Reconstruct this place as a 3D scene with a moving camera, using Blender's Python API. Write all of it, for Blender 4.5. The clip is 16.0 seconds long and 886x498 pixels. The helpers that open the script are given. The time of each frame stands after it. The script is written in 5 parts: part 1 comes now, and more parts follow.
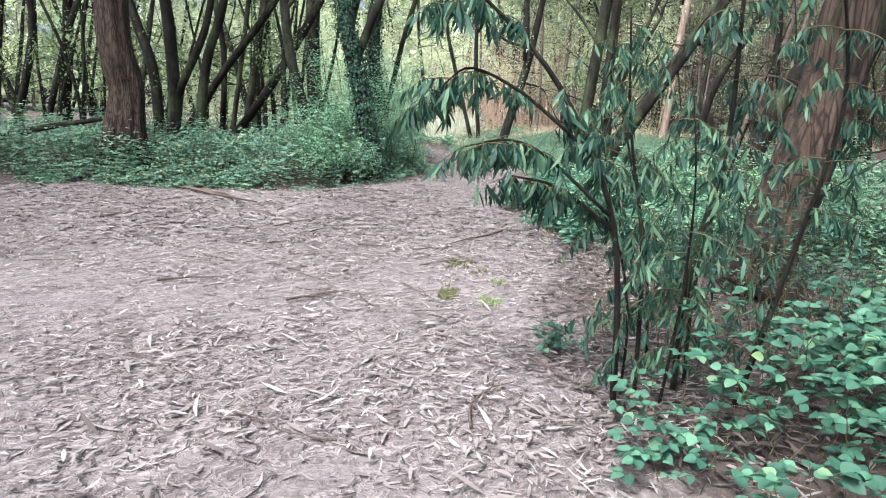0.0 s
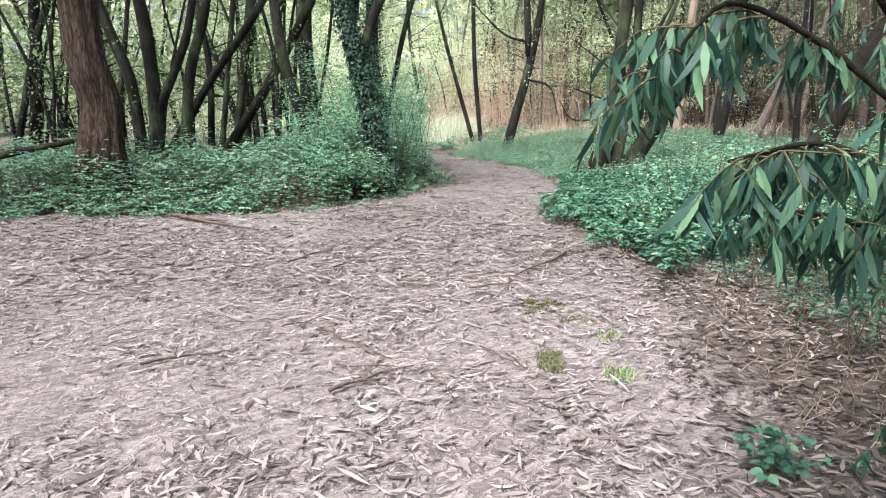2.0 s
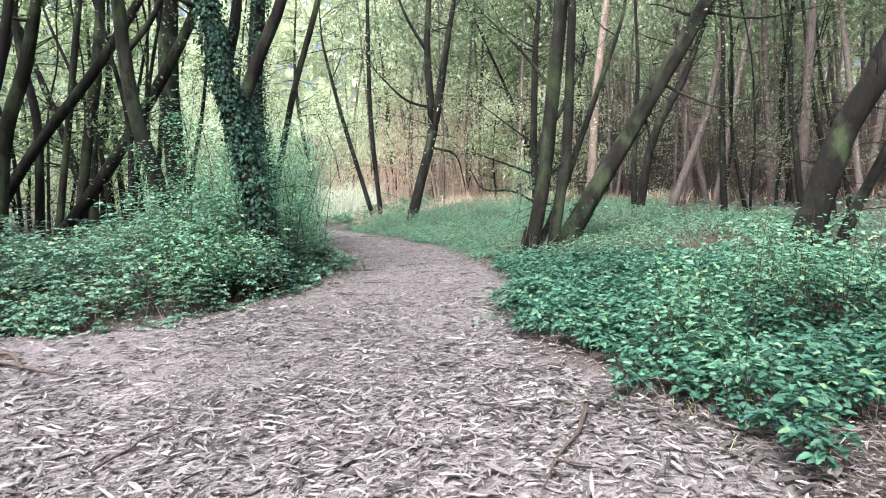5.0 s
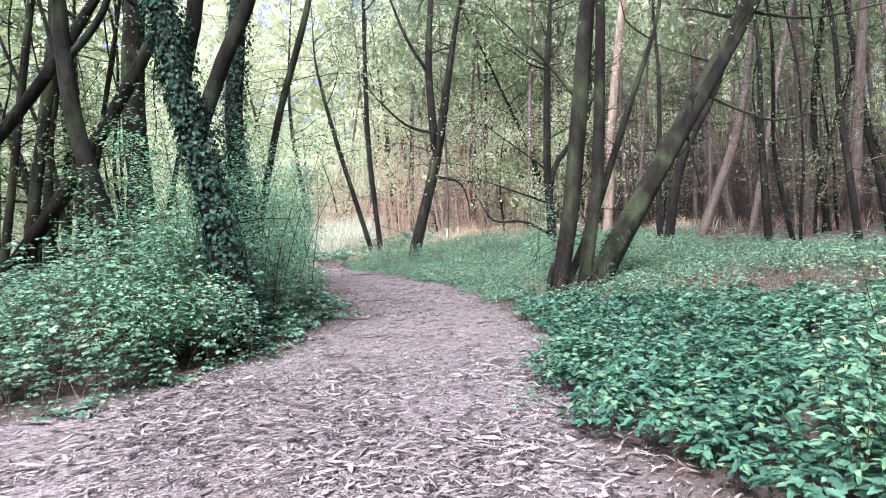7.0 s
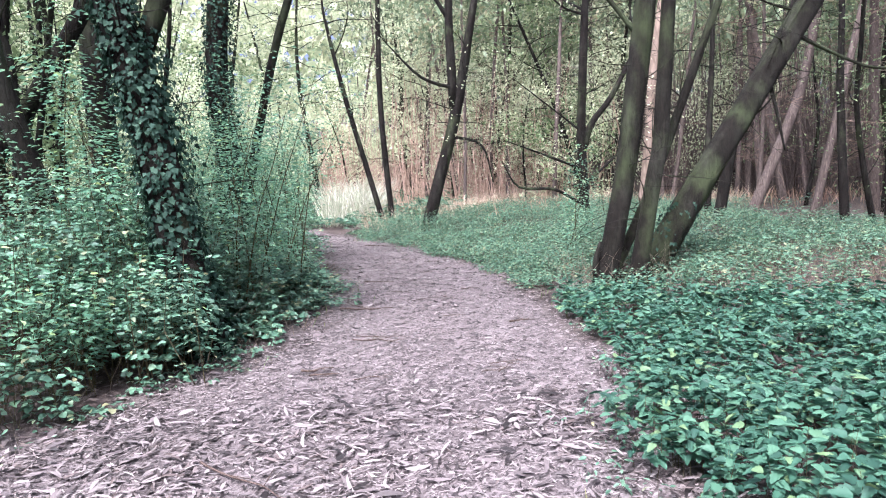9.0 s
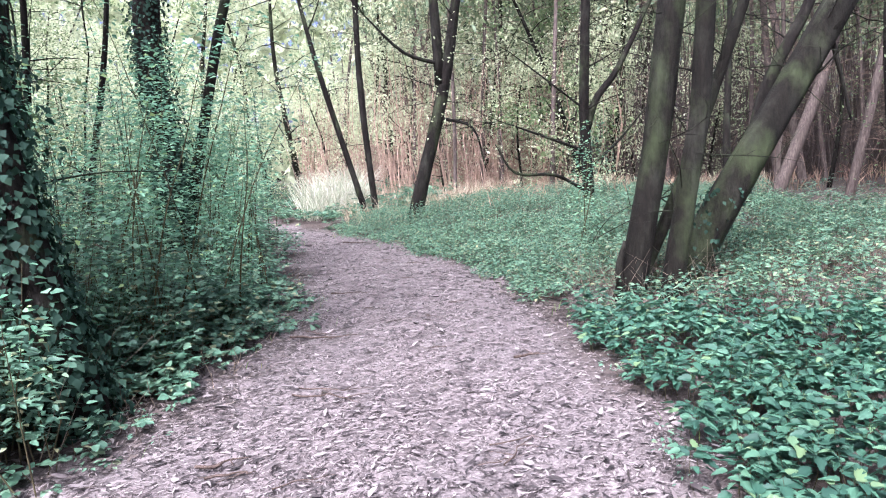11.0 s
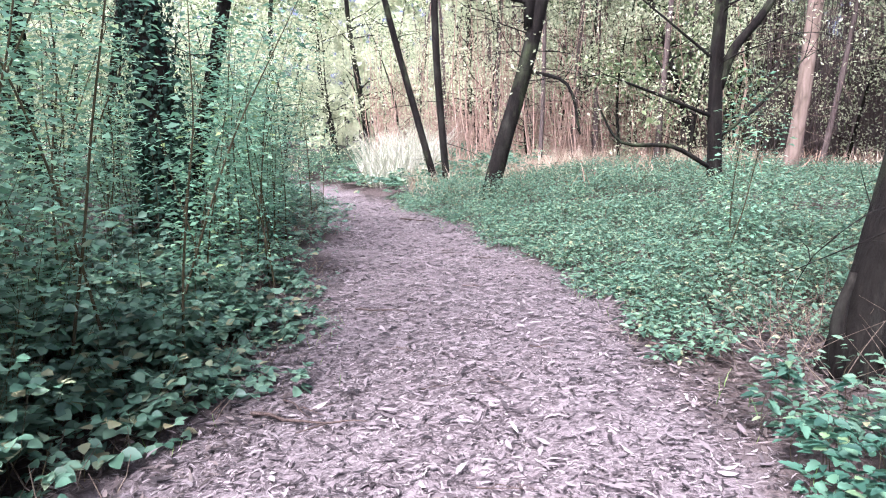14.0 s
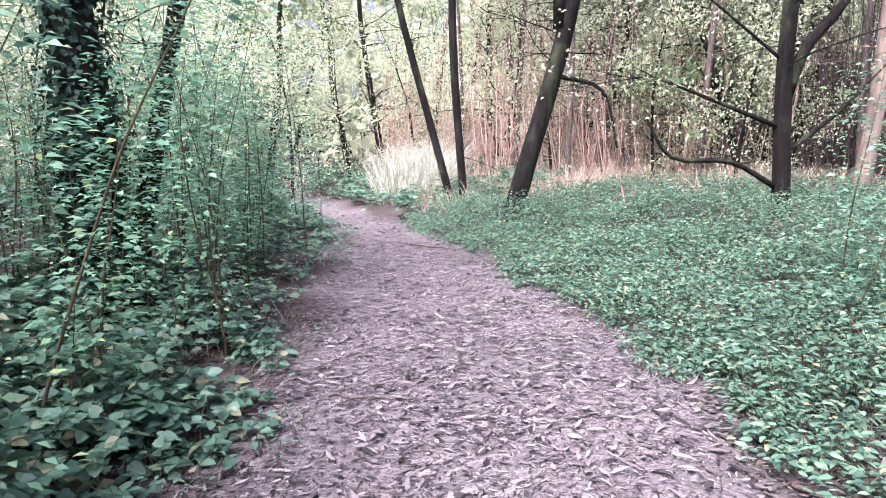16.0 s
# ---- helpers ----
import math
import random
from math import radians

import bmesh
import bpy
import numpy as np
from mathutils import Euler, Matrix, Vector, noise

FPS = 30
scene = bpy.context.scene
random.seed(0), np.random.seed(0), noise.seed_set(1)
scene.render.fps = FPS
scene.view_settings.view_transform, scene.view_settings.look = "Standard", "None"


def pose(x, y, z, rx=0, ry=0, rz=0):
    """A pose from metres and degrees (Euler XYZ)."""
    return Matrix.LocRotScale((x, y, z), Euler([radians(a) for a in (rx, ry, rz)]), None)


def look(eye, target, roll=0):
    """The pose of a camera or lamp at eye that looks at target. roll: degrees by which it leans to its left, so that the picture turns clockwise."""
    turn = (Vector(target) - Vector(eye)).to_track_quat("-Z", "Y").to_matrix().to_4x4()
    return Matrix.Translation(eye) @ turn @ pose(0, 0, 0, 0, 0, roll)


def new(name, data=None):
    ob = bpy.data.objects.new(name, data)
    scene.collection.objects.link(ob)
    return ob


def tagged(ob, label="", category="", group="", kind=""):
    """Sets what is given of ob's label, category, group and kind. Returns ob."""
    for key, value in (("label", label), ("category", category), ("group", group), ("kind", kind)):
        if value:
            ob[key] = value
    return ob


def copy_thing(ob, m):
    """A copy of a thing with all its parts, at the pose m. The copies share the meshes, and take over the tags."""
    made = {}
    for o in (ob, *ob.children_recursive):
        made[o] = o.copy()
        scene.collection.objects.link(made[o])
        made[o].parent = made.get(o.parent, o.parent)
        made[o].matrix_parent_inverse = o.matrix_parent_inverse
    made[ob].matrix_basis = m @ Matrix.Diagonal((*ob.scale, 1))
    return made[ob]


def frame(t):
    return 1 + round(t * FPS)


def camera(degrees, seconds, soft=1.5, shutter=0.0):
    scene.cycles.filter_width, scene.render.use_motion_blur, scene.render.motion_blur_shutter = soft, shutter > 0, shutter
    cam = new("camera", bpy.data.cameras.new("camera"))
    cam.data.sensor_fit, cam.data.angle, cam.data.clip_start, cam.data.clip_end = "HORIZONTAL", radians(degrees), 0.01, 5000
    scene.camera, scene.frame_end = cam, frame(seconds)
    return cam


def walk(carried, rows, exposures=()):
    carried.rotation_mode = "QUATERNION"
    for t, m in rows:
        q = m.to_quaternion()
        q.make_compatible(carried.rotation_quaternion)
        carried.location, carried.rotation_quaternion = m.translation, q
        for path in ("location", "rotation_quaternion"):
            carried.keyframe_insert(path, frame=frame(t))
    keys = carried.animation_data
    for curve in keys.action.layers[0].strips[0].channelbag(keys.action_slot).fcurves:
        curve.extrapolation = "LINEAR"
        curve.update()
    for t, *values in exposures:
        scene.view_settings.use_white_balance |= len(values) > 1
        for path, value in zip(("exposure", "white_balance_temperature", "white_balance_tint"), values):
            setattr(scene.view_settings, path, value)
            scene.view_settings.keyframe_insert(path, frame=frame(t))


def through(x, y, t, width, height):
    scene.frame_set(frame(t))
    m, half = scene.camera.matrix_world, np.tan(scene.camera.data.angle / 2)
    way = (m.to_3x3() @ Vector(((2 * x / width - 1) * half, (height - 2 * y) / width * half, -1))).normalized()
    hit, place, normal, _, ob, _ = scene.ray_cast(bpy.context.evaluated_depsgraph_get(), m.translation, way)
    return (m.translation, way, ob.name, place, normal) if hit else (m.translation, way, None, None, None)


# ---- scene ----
# ---- camera: seconds, x, y, z, pitch, roll, yaw ----
cam = camera(69.1, 16.0, soft=1.1)
ROWS = [
    (0, 0.000, 0.000, 1.503, -11.65, -1.84, 0.45),
    (0.5, -0.204, 0.352, 1.492, -10.75, -0.19, 3.28),
    (1, -0.375, 0.727, 1.485, -11.73, -0.26, 1.92),
    (1.5, -0.491, 1.191, 1.486, -10.71, 0.39, 1.49),
    (2, -0.640, 1.621, 1.471, -11.31, 0.99, -0.82),
    (2.5, -0.784, 2.049, 1.487, -12.55, 1.29, -3.41),
    (3, -0.859, 2.543, 1.496, -11.32, 0.03, -3.24),
    (3.5, -0.934, 3.060, 1.502, -11.30, -0.26, -5.90),
    (4, -0.966, 3.571, 1.531, -11.03, 2.67, -10.02),
    (4.2, -0.958, 3.772, 1.532, -9.21, 2.06, -10.02),
    (6.3, -0.763, 5.895, 1.490, -2.48, 1.65, -10.89),
    (6.5, -0.738, 6.105, 1.494, -1.49, 1.83, -10.68),
    (7, -0.661, 6.635, 1.481, -2.47, 2.50, -10.62),
    (7.5, -0.557, 7.180, 1.481, -3.22, 0.72, -8.48),
    (8, -0.539, 7.712, 1.508, -2.67, 1.97, -9.98),
    (8.2, -0.527, 7.913, 1.508, -3.84, 1.93, -9.65),
    (10.3, -0.054, 9.948, 1.502, -6.08, 1.33, -9.23),
    (10.5, -0.019, 10.134, 1.502, -5.45, 1.01, -9.62),
    (11, 0.050, 10.572, 1.501, -6.67, 2.56, -10.06),
    (11.5, 0.127, 11.018, 1.488, -6.30, 1.91, -7.64),
    (12, 0.188, 11.505, 1.488, -6.48, 0.53, -6.30),
    (12.5, 0.265, 11.996, 1.515, -8.14, 1.52, -6.89),
    (13, 0.359, 12.459, 1.505, -7.56, -0.55, -3.42),
    (13.5, 0.430, 12.914, 1.499, -8.17, -0.41, -4.82),
    (14, 0.497, 13.352, 1.499, -9.61, 0.39, -2.88),
    (14.5, 0.579, 13.781, 1.513, -10.89, -0.97, -2.68),
    (15, 0.591, 14.229, 1.520, -8.17, -0.13, -4.14),
    (15.5, 0.611, 14.667, 1.497, -8.70, 0.83, -2.23),
    (16, 0.604, 15.130, 1.490, -8.41, 0.06, -1.30),
]
walk(cam, [(t, pose(x, y, z, 90 + pitch, roll, yaw)) for t, x, y, z, pitch, roll, yaw in ROWS], [(0.0, 2.42, 5450, 4), (2.0, 2.4, 5600, 3), (4.0, 2.36, 5480, 1), (6.0, 2.46, 5350, 9), (8.0, 2.48, 5330, 16), (12.0, 2.53, 5260, 19), (14.0, 2.6, 5300, 23), (16.0, 2.6, 5330, 26)])

# ---- light: hazy low sun from the side, sky, exposure ----
SUN_AZ, SUN_EL = 212.0, 56.0
world = bpy.data.worlds.new("world")
scene.world = world
world.use_nodes = True
wn = world.node_tree.nodes
sky = wn.new("ShaderNodeTexSky")
sky.sky_type = "NISHITA"
sky.sun_disc = False
sky.sun_elevation, sky.sun_rotation = radians(SUN_EL), radians(SUN_AZ)
sky.air_density, sky.dust_density, sky.ozone_density = 0.25, 10.0, 0.3
wn["Background"].inputs["Strength"].default_value = 0.15
world.node_tree.links.new(sky.outputs["Color"], wn["Background"].inputs["Color"])
sun = new("sun", bpy.data.lights.new("sun", "SUN"))
sun.data.energy, sun.data.angle, sun.data.color = 2.0, radians(18.0), (1.0, 0.89, 0.76)
sun_way = Vector((math.sin(radians(SUN_AZ)) * math.cos(radians(SUN_EL)), math.cos(radians(SUN_AZ)) * math.cos(radians(SUN_EL)), math.sin(radians(SUN_EL))))
sun.matrix_world = look(sun_way * 80, (0, 0, 0))
rng = np.random.default_rng(7)


# ---- materials ----
def material(name, rough=0.8):
    mat = bpy.data.materials.new(name)
    mat.use_nodes = True
    nodes, links = mat.node_tree.nodes, mat.node_tree.links
    nodes["Principled BSDF"].inputs["Roughness"].default_value = rough
    return mat, nodes, links, nodes["Principled BSDF"]


def ramp(nodes, links, fac, stops):
    r = nodes.new("ShaderNodeValToRGB")
    while len(r.color_ramp.elements) < len(stops):
        r.color_ramp.elements.new(0.5)
    for e, (p, c) in zip(r.color_ramp.elements, stops):
        e.position, e.color = p, (*c, 1)
    links.new(fac, r.inputs["Fac"])
    return r.outputs["Color"]


def tex_noise(nodes, links, vec, scale, detail=4.0, rough=0.55):
    n = nodes.new("ShaderNodeTexNoise")
    n.inputs["Scale"].default_value, n.inputs["Detail"].default_value, n.inputs["Roughness"].default_value = scale, detail, rough
    links.new(vec, n.inputs["Vector"])
    return n.outputs["Fac"]


def mapped(nodes, links, scale):
    c, m = nodes.new("ShaderNodeTexCoord"), nodes.new("ShaderNodeMapping")
    m.inputs["Scale"].default_value = scale
    links.new(c.outputs["Object"], m.inputs["Vector"])
    return m.outputs["Vector"]


def mix(nodes, links, fac, a, b, how="MIX"):
    m = nodes.new("ShaderNodeMix")
    m.data_type, m.blend_type = "RGBA", how
    for value, socket in ((fac, m.inputs["Factor"]), (a, m.inputs["A"]), (b, m.inputs["B"])):
        if isinstance(value, (int, float)):
            socket.default_value = value
        elif isinstance(value, tuple):
            socket.default_value = (*value, 1)
        else:
            links.new(value, socket)
    return m.outputs["Result"]


def bump(nodes, links, bsdf, height, strength, distance):
    b = nodes.new("ShaderNodeBump")
    b.inputs["Strength"].default_value, b.inputs["Distance"].default_value = strength, distance
    links.new(height, b.inputs["Height"])
    links.new(b.outputs["Normal"], bsdf.inputs["Normal"])


def leaf_material(name, stops, rough=0.5, through=0.35, single=False, gloss=0.35):
    """Leaves that differ one from the next, with veins of blotchy colour and some light through them."""
    mat, nodes, links, bsdf = material(name, rough)
    bsdf.inputs["Specular IOR Level"].default_value = gloss
    if single:
        pick = nodes.new("ShaderNodeObjectInfo").outputs["Random"]
    else:
        pick = nodes.new("ShaderNodeNewGeometry").outputs["Random Per Island"]
    col = ramp(nodes, links, pick, stops)
    blot = tex_noise(nodes, links, mapped(nodes, links, (1, 1, 1)), 1.3, 3)
    col = mix(nodes, links, 0.55, col, ramp(nodes, links, blot, [(0.3, (0.55, 0.55, 0.55)), (0.7, (1, 1, 1))]), "MULTIPLY")
    links.new(col, bsdf.inputs["Base Color"])
    if through > 0:
        tr, ms = nodes.new("ShaderNodeBsdfTranslucent"), nodes.new("ShaderNodeMixShader")
        ms.inputs["Fac"].default_value = through
        links.new(col, tr.inputs["Color"])
        links.new(bsdf.outputs["BSDF"], ms.inputs[1])
        links.new(tr.outputs["BSDF"], ms.inputs[2])
        links.new(ms.outputs["Shader"], nodes["Material Output"].inputs["Surface"])
    return mat


def bark_material(name, dark, light, moss=0.0, crack=(7, 7, 1.6), depth=0.02, lichen=0.0, rift=0.5):
    mat, nodes, links, bsdf = material(name, 0.95)
    bsdf.inputs["Specular IOR Level"].default_value = 0.12
    vec = mapped(nodes, links, crack)
    grain = tex_noise(nodes, links, vec, 3.0, 8, 0.7)
    v = nodes.new("ShaderNodeTexVoronoi")
    v.feature = "DISTANCE_TO_EDGE"
    v.inputs["Scale"].default_value = 3.2
    links.new(vec, v.inputs["Vector"])
    col = ramp(nodes, links, grain, [(0.28, dark), (0.72, light)])
    col = mix(nodes, links, rift, col, ramp(nodes, links, v.outputs["Distance"], [(0.0, (0.35 - 0.3 * (rift - 0.5), 0.33 - 0.3 * (rift - 0.5), 0.3 - 0.3 * (rift - 0.5))), (0.18, (1, 1, 1))]), "MULTIPLY")
    if moss > 0:
        m = tex_noise(nodes, links, mapped(nodes, links, (1, 1, 0.6)), 1.8, 6, 0.65)
        f = ramp(nodes, links, m, [(0.62 - 0.3 * moss, (0, 0, 0)), (0.75 - 0.2 * moss, (1, 1, 1))])
        col = mix(nodes, links, f, col, (0.03, 0.038, 0.018))
    if lichen > 0:
        vec = mapped(nodes, links, (1, 1, 0.45))
        blotch = tex_noise(nodes, links, vec, 3.6, 7, 0.7)
        f = ramp(nodes, links, blotch, [(0.5, (0, 0, 0)), (0.68, (lichen, lichen, lichen))])
        col = mix(nodes, links, f, col, (0.05, 0.052, 0.04))
        streak = tex_noise(nodes, links, mapped(nodes, links, (5, 5, 0.35)), 1.6, 5, 0.6)
        col = mix(nodes, links, 0.7, col, ramp(nodes, links, streak, [(0.36, (0.55, 0.53, 0.5)), (0.6, (1, 1, 1))]), "MULTIPLY")
    links.new(col, bsdf.inputs["Base Color"])
    bump(nodes, links, bsdf, grain, 0.9, depth)
    return mat


# The next two barks are near black: silhouette shade is put into their colour.
M_bark = bark_material("mossy_shaded_bark", (0.00252, 0.00217, 0.00171), (0.0136, 0.0116, 0.00857), 0.5, depth=0.04, lichen=0.35)
M_bark_dark = bark_material("shaded_ridged_bark", (0.00157, 0.00138, 0.00118), (0.0126, 0.00994, 0.00784), 0.3, depth=0.045, lichen=0.3)
M_bark_red = bark_material("red_brown_peeling_bark", (0.006, 0.0045, 0.0038), (0.072, 0.05, 0.04), 0.1, (6, 6, 0.8), 0.06, lichen=0.2, rift=0.95)
M_bark_pale = bark_material("pale_smooth_bark", (0.085, 0.065, 0.05), (0.2, 0.155, 0.125), 0.0, (2, 2, 0.5), 0.006)
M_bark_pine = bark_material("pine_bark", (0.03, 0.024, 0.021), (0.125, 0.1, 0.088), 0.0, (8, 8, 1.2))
# Dry brush colour, lightened and warmed to paint in sunlight on it.
M_sunlit_brush = bark_material("sunlit_rusty_brush", (0.2, 0.135, 0.105), (0.52, 0.385, 0.3), 0.0, (8, 8, 1.2))
M_twig = bark_material("dead_twig", (0.07, 0.05, 0.04), (0.24, 0.18, 0.145), 0.0, (20, 20, 4), 0.004)
M_cane = bark_material("dry_cane", (0.07, 0.0525, 0.0385), (0.224, 0.182, 0.14), 0.0, (20, 20, 4), 0.003)
M_stem = bark_material("green_brown_stem", (0.03, 0.024, 0.014), (0.085, 0.075, 0.04), 0.2, (20, 20, 5), 0.003)
M_stick = bark_material("dry_stick", (0.02, 0.014, 0.012), (0.1, 0.075, 0.063), 0.0, (25, 25, 6), 0.004)
M_nettle = leaf_material("nettle_leaf", [(0.0, (0.0147, 0.0478, 0.0313)), (0.5, (0.0331, 0.092, 0.057)), (0.9, (0.0662, 0.145, 0.0883)), (1.0, (0.115, 0.175, 0.0782))], 0.65)
M_bramble = leaf_material("bramble_leaf", [(0.0, (0.0357, 0.0811, 0.0524)), (0.5, (0.0714, 0.143, 0.0905)), (0.88, (0.119, 0.2, 0.129)), (1.0, (0.191, 0.181, 0.0952))], 0.5, 0.28)
M_low = leaf_material("low_nettle_leaf", [(0.0, (0.04, 0.088, 0.0576)), (0.5, (0.084, 0.16, 0.1)), (0.9, (0.144, 0.232, 0.14)), (1.0, (0.24, 0.232, 0.128))], 0.6, 0.45)
M_shrub = leaf_material("shrub_leaf", [(0.0, (0.051, 0.123, 0.0782)), (0.65, (0.106, 0.204, 0.123)), (0.95, (0.162, 0.264, 0.149)), (1.0, (0.264, 0.323, 0.119))], 0.45, 0.4)
M_hazel = leaf_material("hazel_leaf", [(0.0, (0.0645, 0.156, 0.0991)), (0.65, (0.135, 0.259, 0.156)), (0.95, (0.206, 0.333, 0.189)), (1.0, (0.333, 0.409, 0.151))], 0.45, 0.4)
M_ivy = leaf_material("ivy_leaf", [(0.0, (0.0102, 0.0255, 0.017)), (0.6, (0.0187, 0.0425, 0.0289)), (1.0, (0.0425, 0.0808, 0.0527))], 0.7, 0.2, gloss=0.12)
M_gum = leaf_material("gum_leaf", [(0.0, (0.01, 0.028, 0.021)), (0.5, (0.026, 0.06, 0.044)), (1.0, (0.085, 0.145, 0.08))], 0.55, 0.34, gloss=0.16)
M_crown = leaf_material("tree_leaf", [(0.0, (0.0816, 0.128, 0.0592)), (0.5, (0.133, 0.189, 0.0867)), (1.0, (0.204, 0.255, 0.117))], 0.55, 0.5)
# Paler than real leaves: the bright glare of the opening is in this colour.
M_pale = leaf_material("pale_sunlit_willow_leaf", [(0.0, (0.36, 0.41, 0.25)), (0.5, (0.46, 0.51, 0.32)), (1.0, (0.56, 0.59, 0.39))], 0.55, 0.5)
M_needle = leaf_material("pine_needles", [(0.0, (0.09, 0.13, 0.075)), (0.7, (0.18, 0.23, 0.13)), (1.0, (0.3, 0.28, 0.17))], 0.6, 0.4)
M_fern = leaf_material("dry_fern", [(0.0, (0.16, 0.1, 0.075)), (0.5, (0.27, 0.18, 0.135)), (1.0, (0.4, 0.29, 0.2))], 0.8, 0.3)
M_grass = leaf_material("verge_grass", [(0.0, (0.08, 0.16, 0.04)), (0.6, (0.16, 0.25, 0.06)), (1.0, (0.36, 0.33, 0.14))], 0.6, 0.4)
M_straw = leaf_material("dry_grass", [(0.0, (0.28, 0.22, 0.15)), (0.5, (0.42, 0.35, 0.25)), (1.0, (0.56, 0.49, 0.37))], 0.7, 0.35)
M_reed = leaf_material("pale_reed", [(0.0, (0.32, 0.35, 0.24)), (0.5, (0.45, 0.47, 0.36)), (1.0, (0.62, 0.6, 0.5))], 0.6, 0.4)
LITTER = [(0.0, (0.0407, 0.0291, 0.0249)), (0.12, (0.0876, 0.0679, 0.0628)), (0.45, (0.128, 0.109, 0.104)), (0.9, (0.175, 0.152, 0.147)), (1.0, (0.232, 0.208, 0.201))]
M_litter = leaf_material("dry_gum_leaf", LITTER, 0.6, 0.08)
M_litter_one = leaf_material("dry_gum_leaf_single", LITTER, 0.6, 0.08, True)
M_chip = leaf_material("trodden_leaf_chips", [(0.0, (0.00756, 0.0054, 0.00513)), (0.3, (0.027, 0.021, 0.0205)), (0.6, (0.103, 0.0862, 0.0843)), (1.0, (0.194, 0.172, 0.166))], 0.7, 0.05)
M_brown = leaf_material("brown_forest_litter", [(0.0, (0.014, 0.0105, 0.009)), (0.5, (0.043, 0.033, 0.028)), (0.85, (0.085, 0.068, 0.06)), (1.0, (0.16, 0.135, 0.12))], 0.75, 0.1)
M_moss = leaf_material("moss_tuft", [(0.0, (0.055, 0.06, 0.024)), (1.0, (0.12, 0.118, 0.05))], 0.8, 0.3)


# ---- geometry helpers ----
class Geo:
    """Gathers vertices and faces for one mesh."""

    def __init__(self):
        self.v, self.f, self.n = [], [], 0

    def add(self, verts, *faces):
        verts = np.asarray(verts, float).reshape(-1, 3)
        for fs in faces:
            self.f.append(np.asarray(fs, np.int64) + self.n)
        self.v.append(verts)
        self.n += len(verts)
        return self

    def mesh(self, name, mat, smooth=False):
        me = bpy.data.meshes.new(name)
        v = np.concatenate(self.v)
        loops = np.concatenate([fs.ravel() for fs in self.f]).astype(np.int32)
        totals = np.concatenate([np.full(len(fs), fs.shape[1]) for fs in self.f])
        starts = np.concatenate([[0], np.cumsum(totals)[:-1]]).astype(np.int32)
        me.vertices.add(len(v))
        me.vertices.foreach_set("co", v.astype(np.float32).ravel())
        me.loops.add(len(loops))
        me.loops.foreach_set("vertex_index", loops)
        me.polygons.add(len(starts))
        me.polygons.foreach_set("loop_start", starts)
        if smooth:
            me.polygons.foreach_set("use_smooth", np.ones(len(starts), bool))
        me.materials.append(mat)
        me.update(calc_edges=True)
        return me


def part(name, geo, mat, parent=None, label="", smooth=False):
    ob = new(name, geo if isinstance(geo, bpy.types.Mesh) else geo.mesh(name, mat, smooth))
    ob.parent = parent
    return tagged(ob, label)


def thing(name, at, label, category, group=""):
    ob = new(name)
    ob.location, ob.empty_display_size = at, 0.2
    return tagged(ob, label, category, group)


def unit(a):
    return a / np.maximum(np.linalg.norm(a, axis=-1, keepdims=True), 1e-9)


def value_noise(x, y, size, seed=0):
    """Smooth noise from 0 to 1 over the plane."""
    x, y = np.asarray(x, float) / size + 1000, np.asarray(y, float) / size + 1000
    i, j = np.floor(x).astype(np.int64), np.floor(y).astype(np.int64)
    u, v = x - i, y - j
    u, v = u * u * (3 - 2 * u), v * v * (3 - 2 * v)

    def h(a, b):
        s = np.sin(a * 127.1 + b * 311.7 + seed * 74.7) * 43758.5453
        return s - np.floor(s)
    return (h(i, j) * (1 - u) + h(i + 1, j) * u) * (1 - v) + (h(i, j + 1) * (1 - u) + h(i + 1, j + 1) * u) * v


def step(a, b, x):
    t = np.clip((np.asarray(x, float) - a) / (b - a), 0, 1)
    return t * t * (3 - 2 * t)


def add_leaves(geo, pos, way, nor, length, width, fold=0.18, droop=0.1, flat=False):
    """Folded leaves: base, tip, two shoulders and a midrib."""
    n = len(pos)
    way, side = unit(way), None
    side = unit(np.cross(way, nor))
    up = np.cross(side, way)
    length, width = np.broadcast_to(length, n)[:, None], np.broadcast_to(width, n)[:, None]
    tip = pos + way * length - up * droop * length
    mid = pos + way * length * 0.42
    lift = up * fold * width
    l, r = mid + side * width / 2 + lift, mid - side * width / 2 + lift
    k = np.arange(n)[:, None] * (4 if flat else 5)
    if flat:
        geo.add(np.stack([pos, r, tip, l], 1), k + np.array([0, 1, 2, 3]))
    else:
        geo.add(np.stack([pos, r, tip, l, mid], 1), k + np.array([0, 1, 2, 4]), k + np.array([0, 4, 2, 3]))


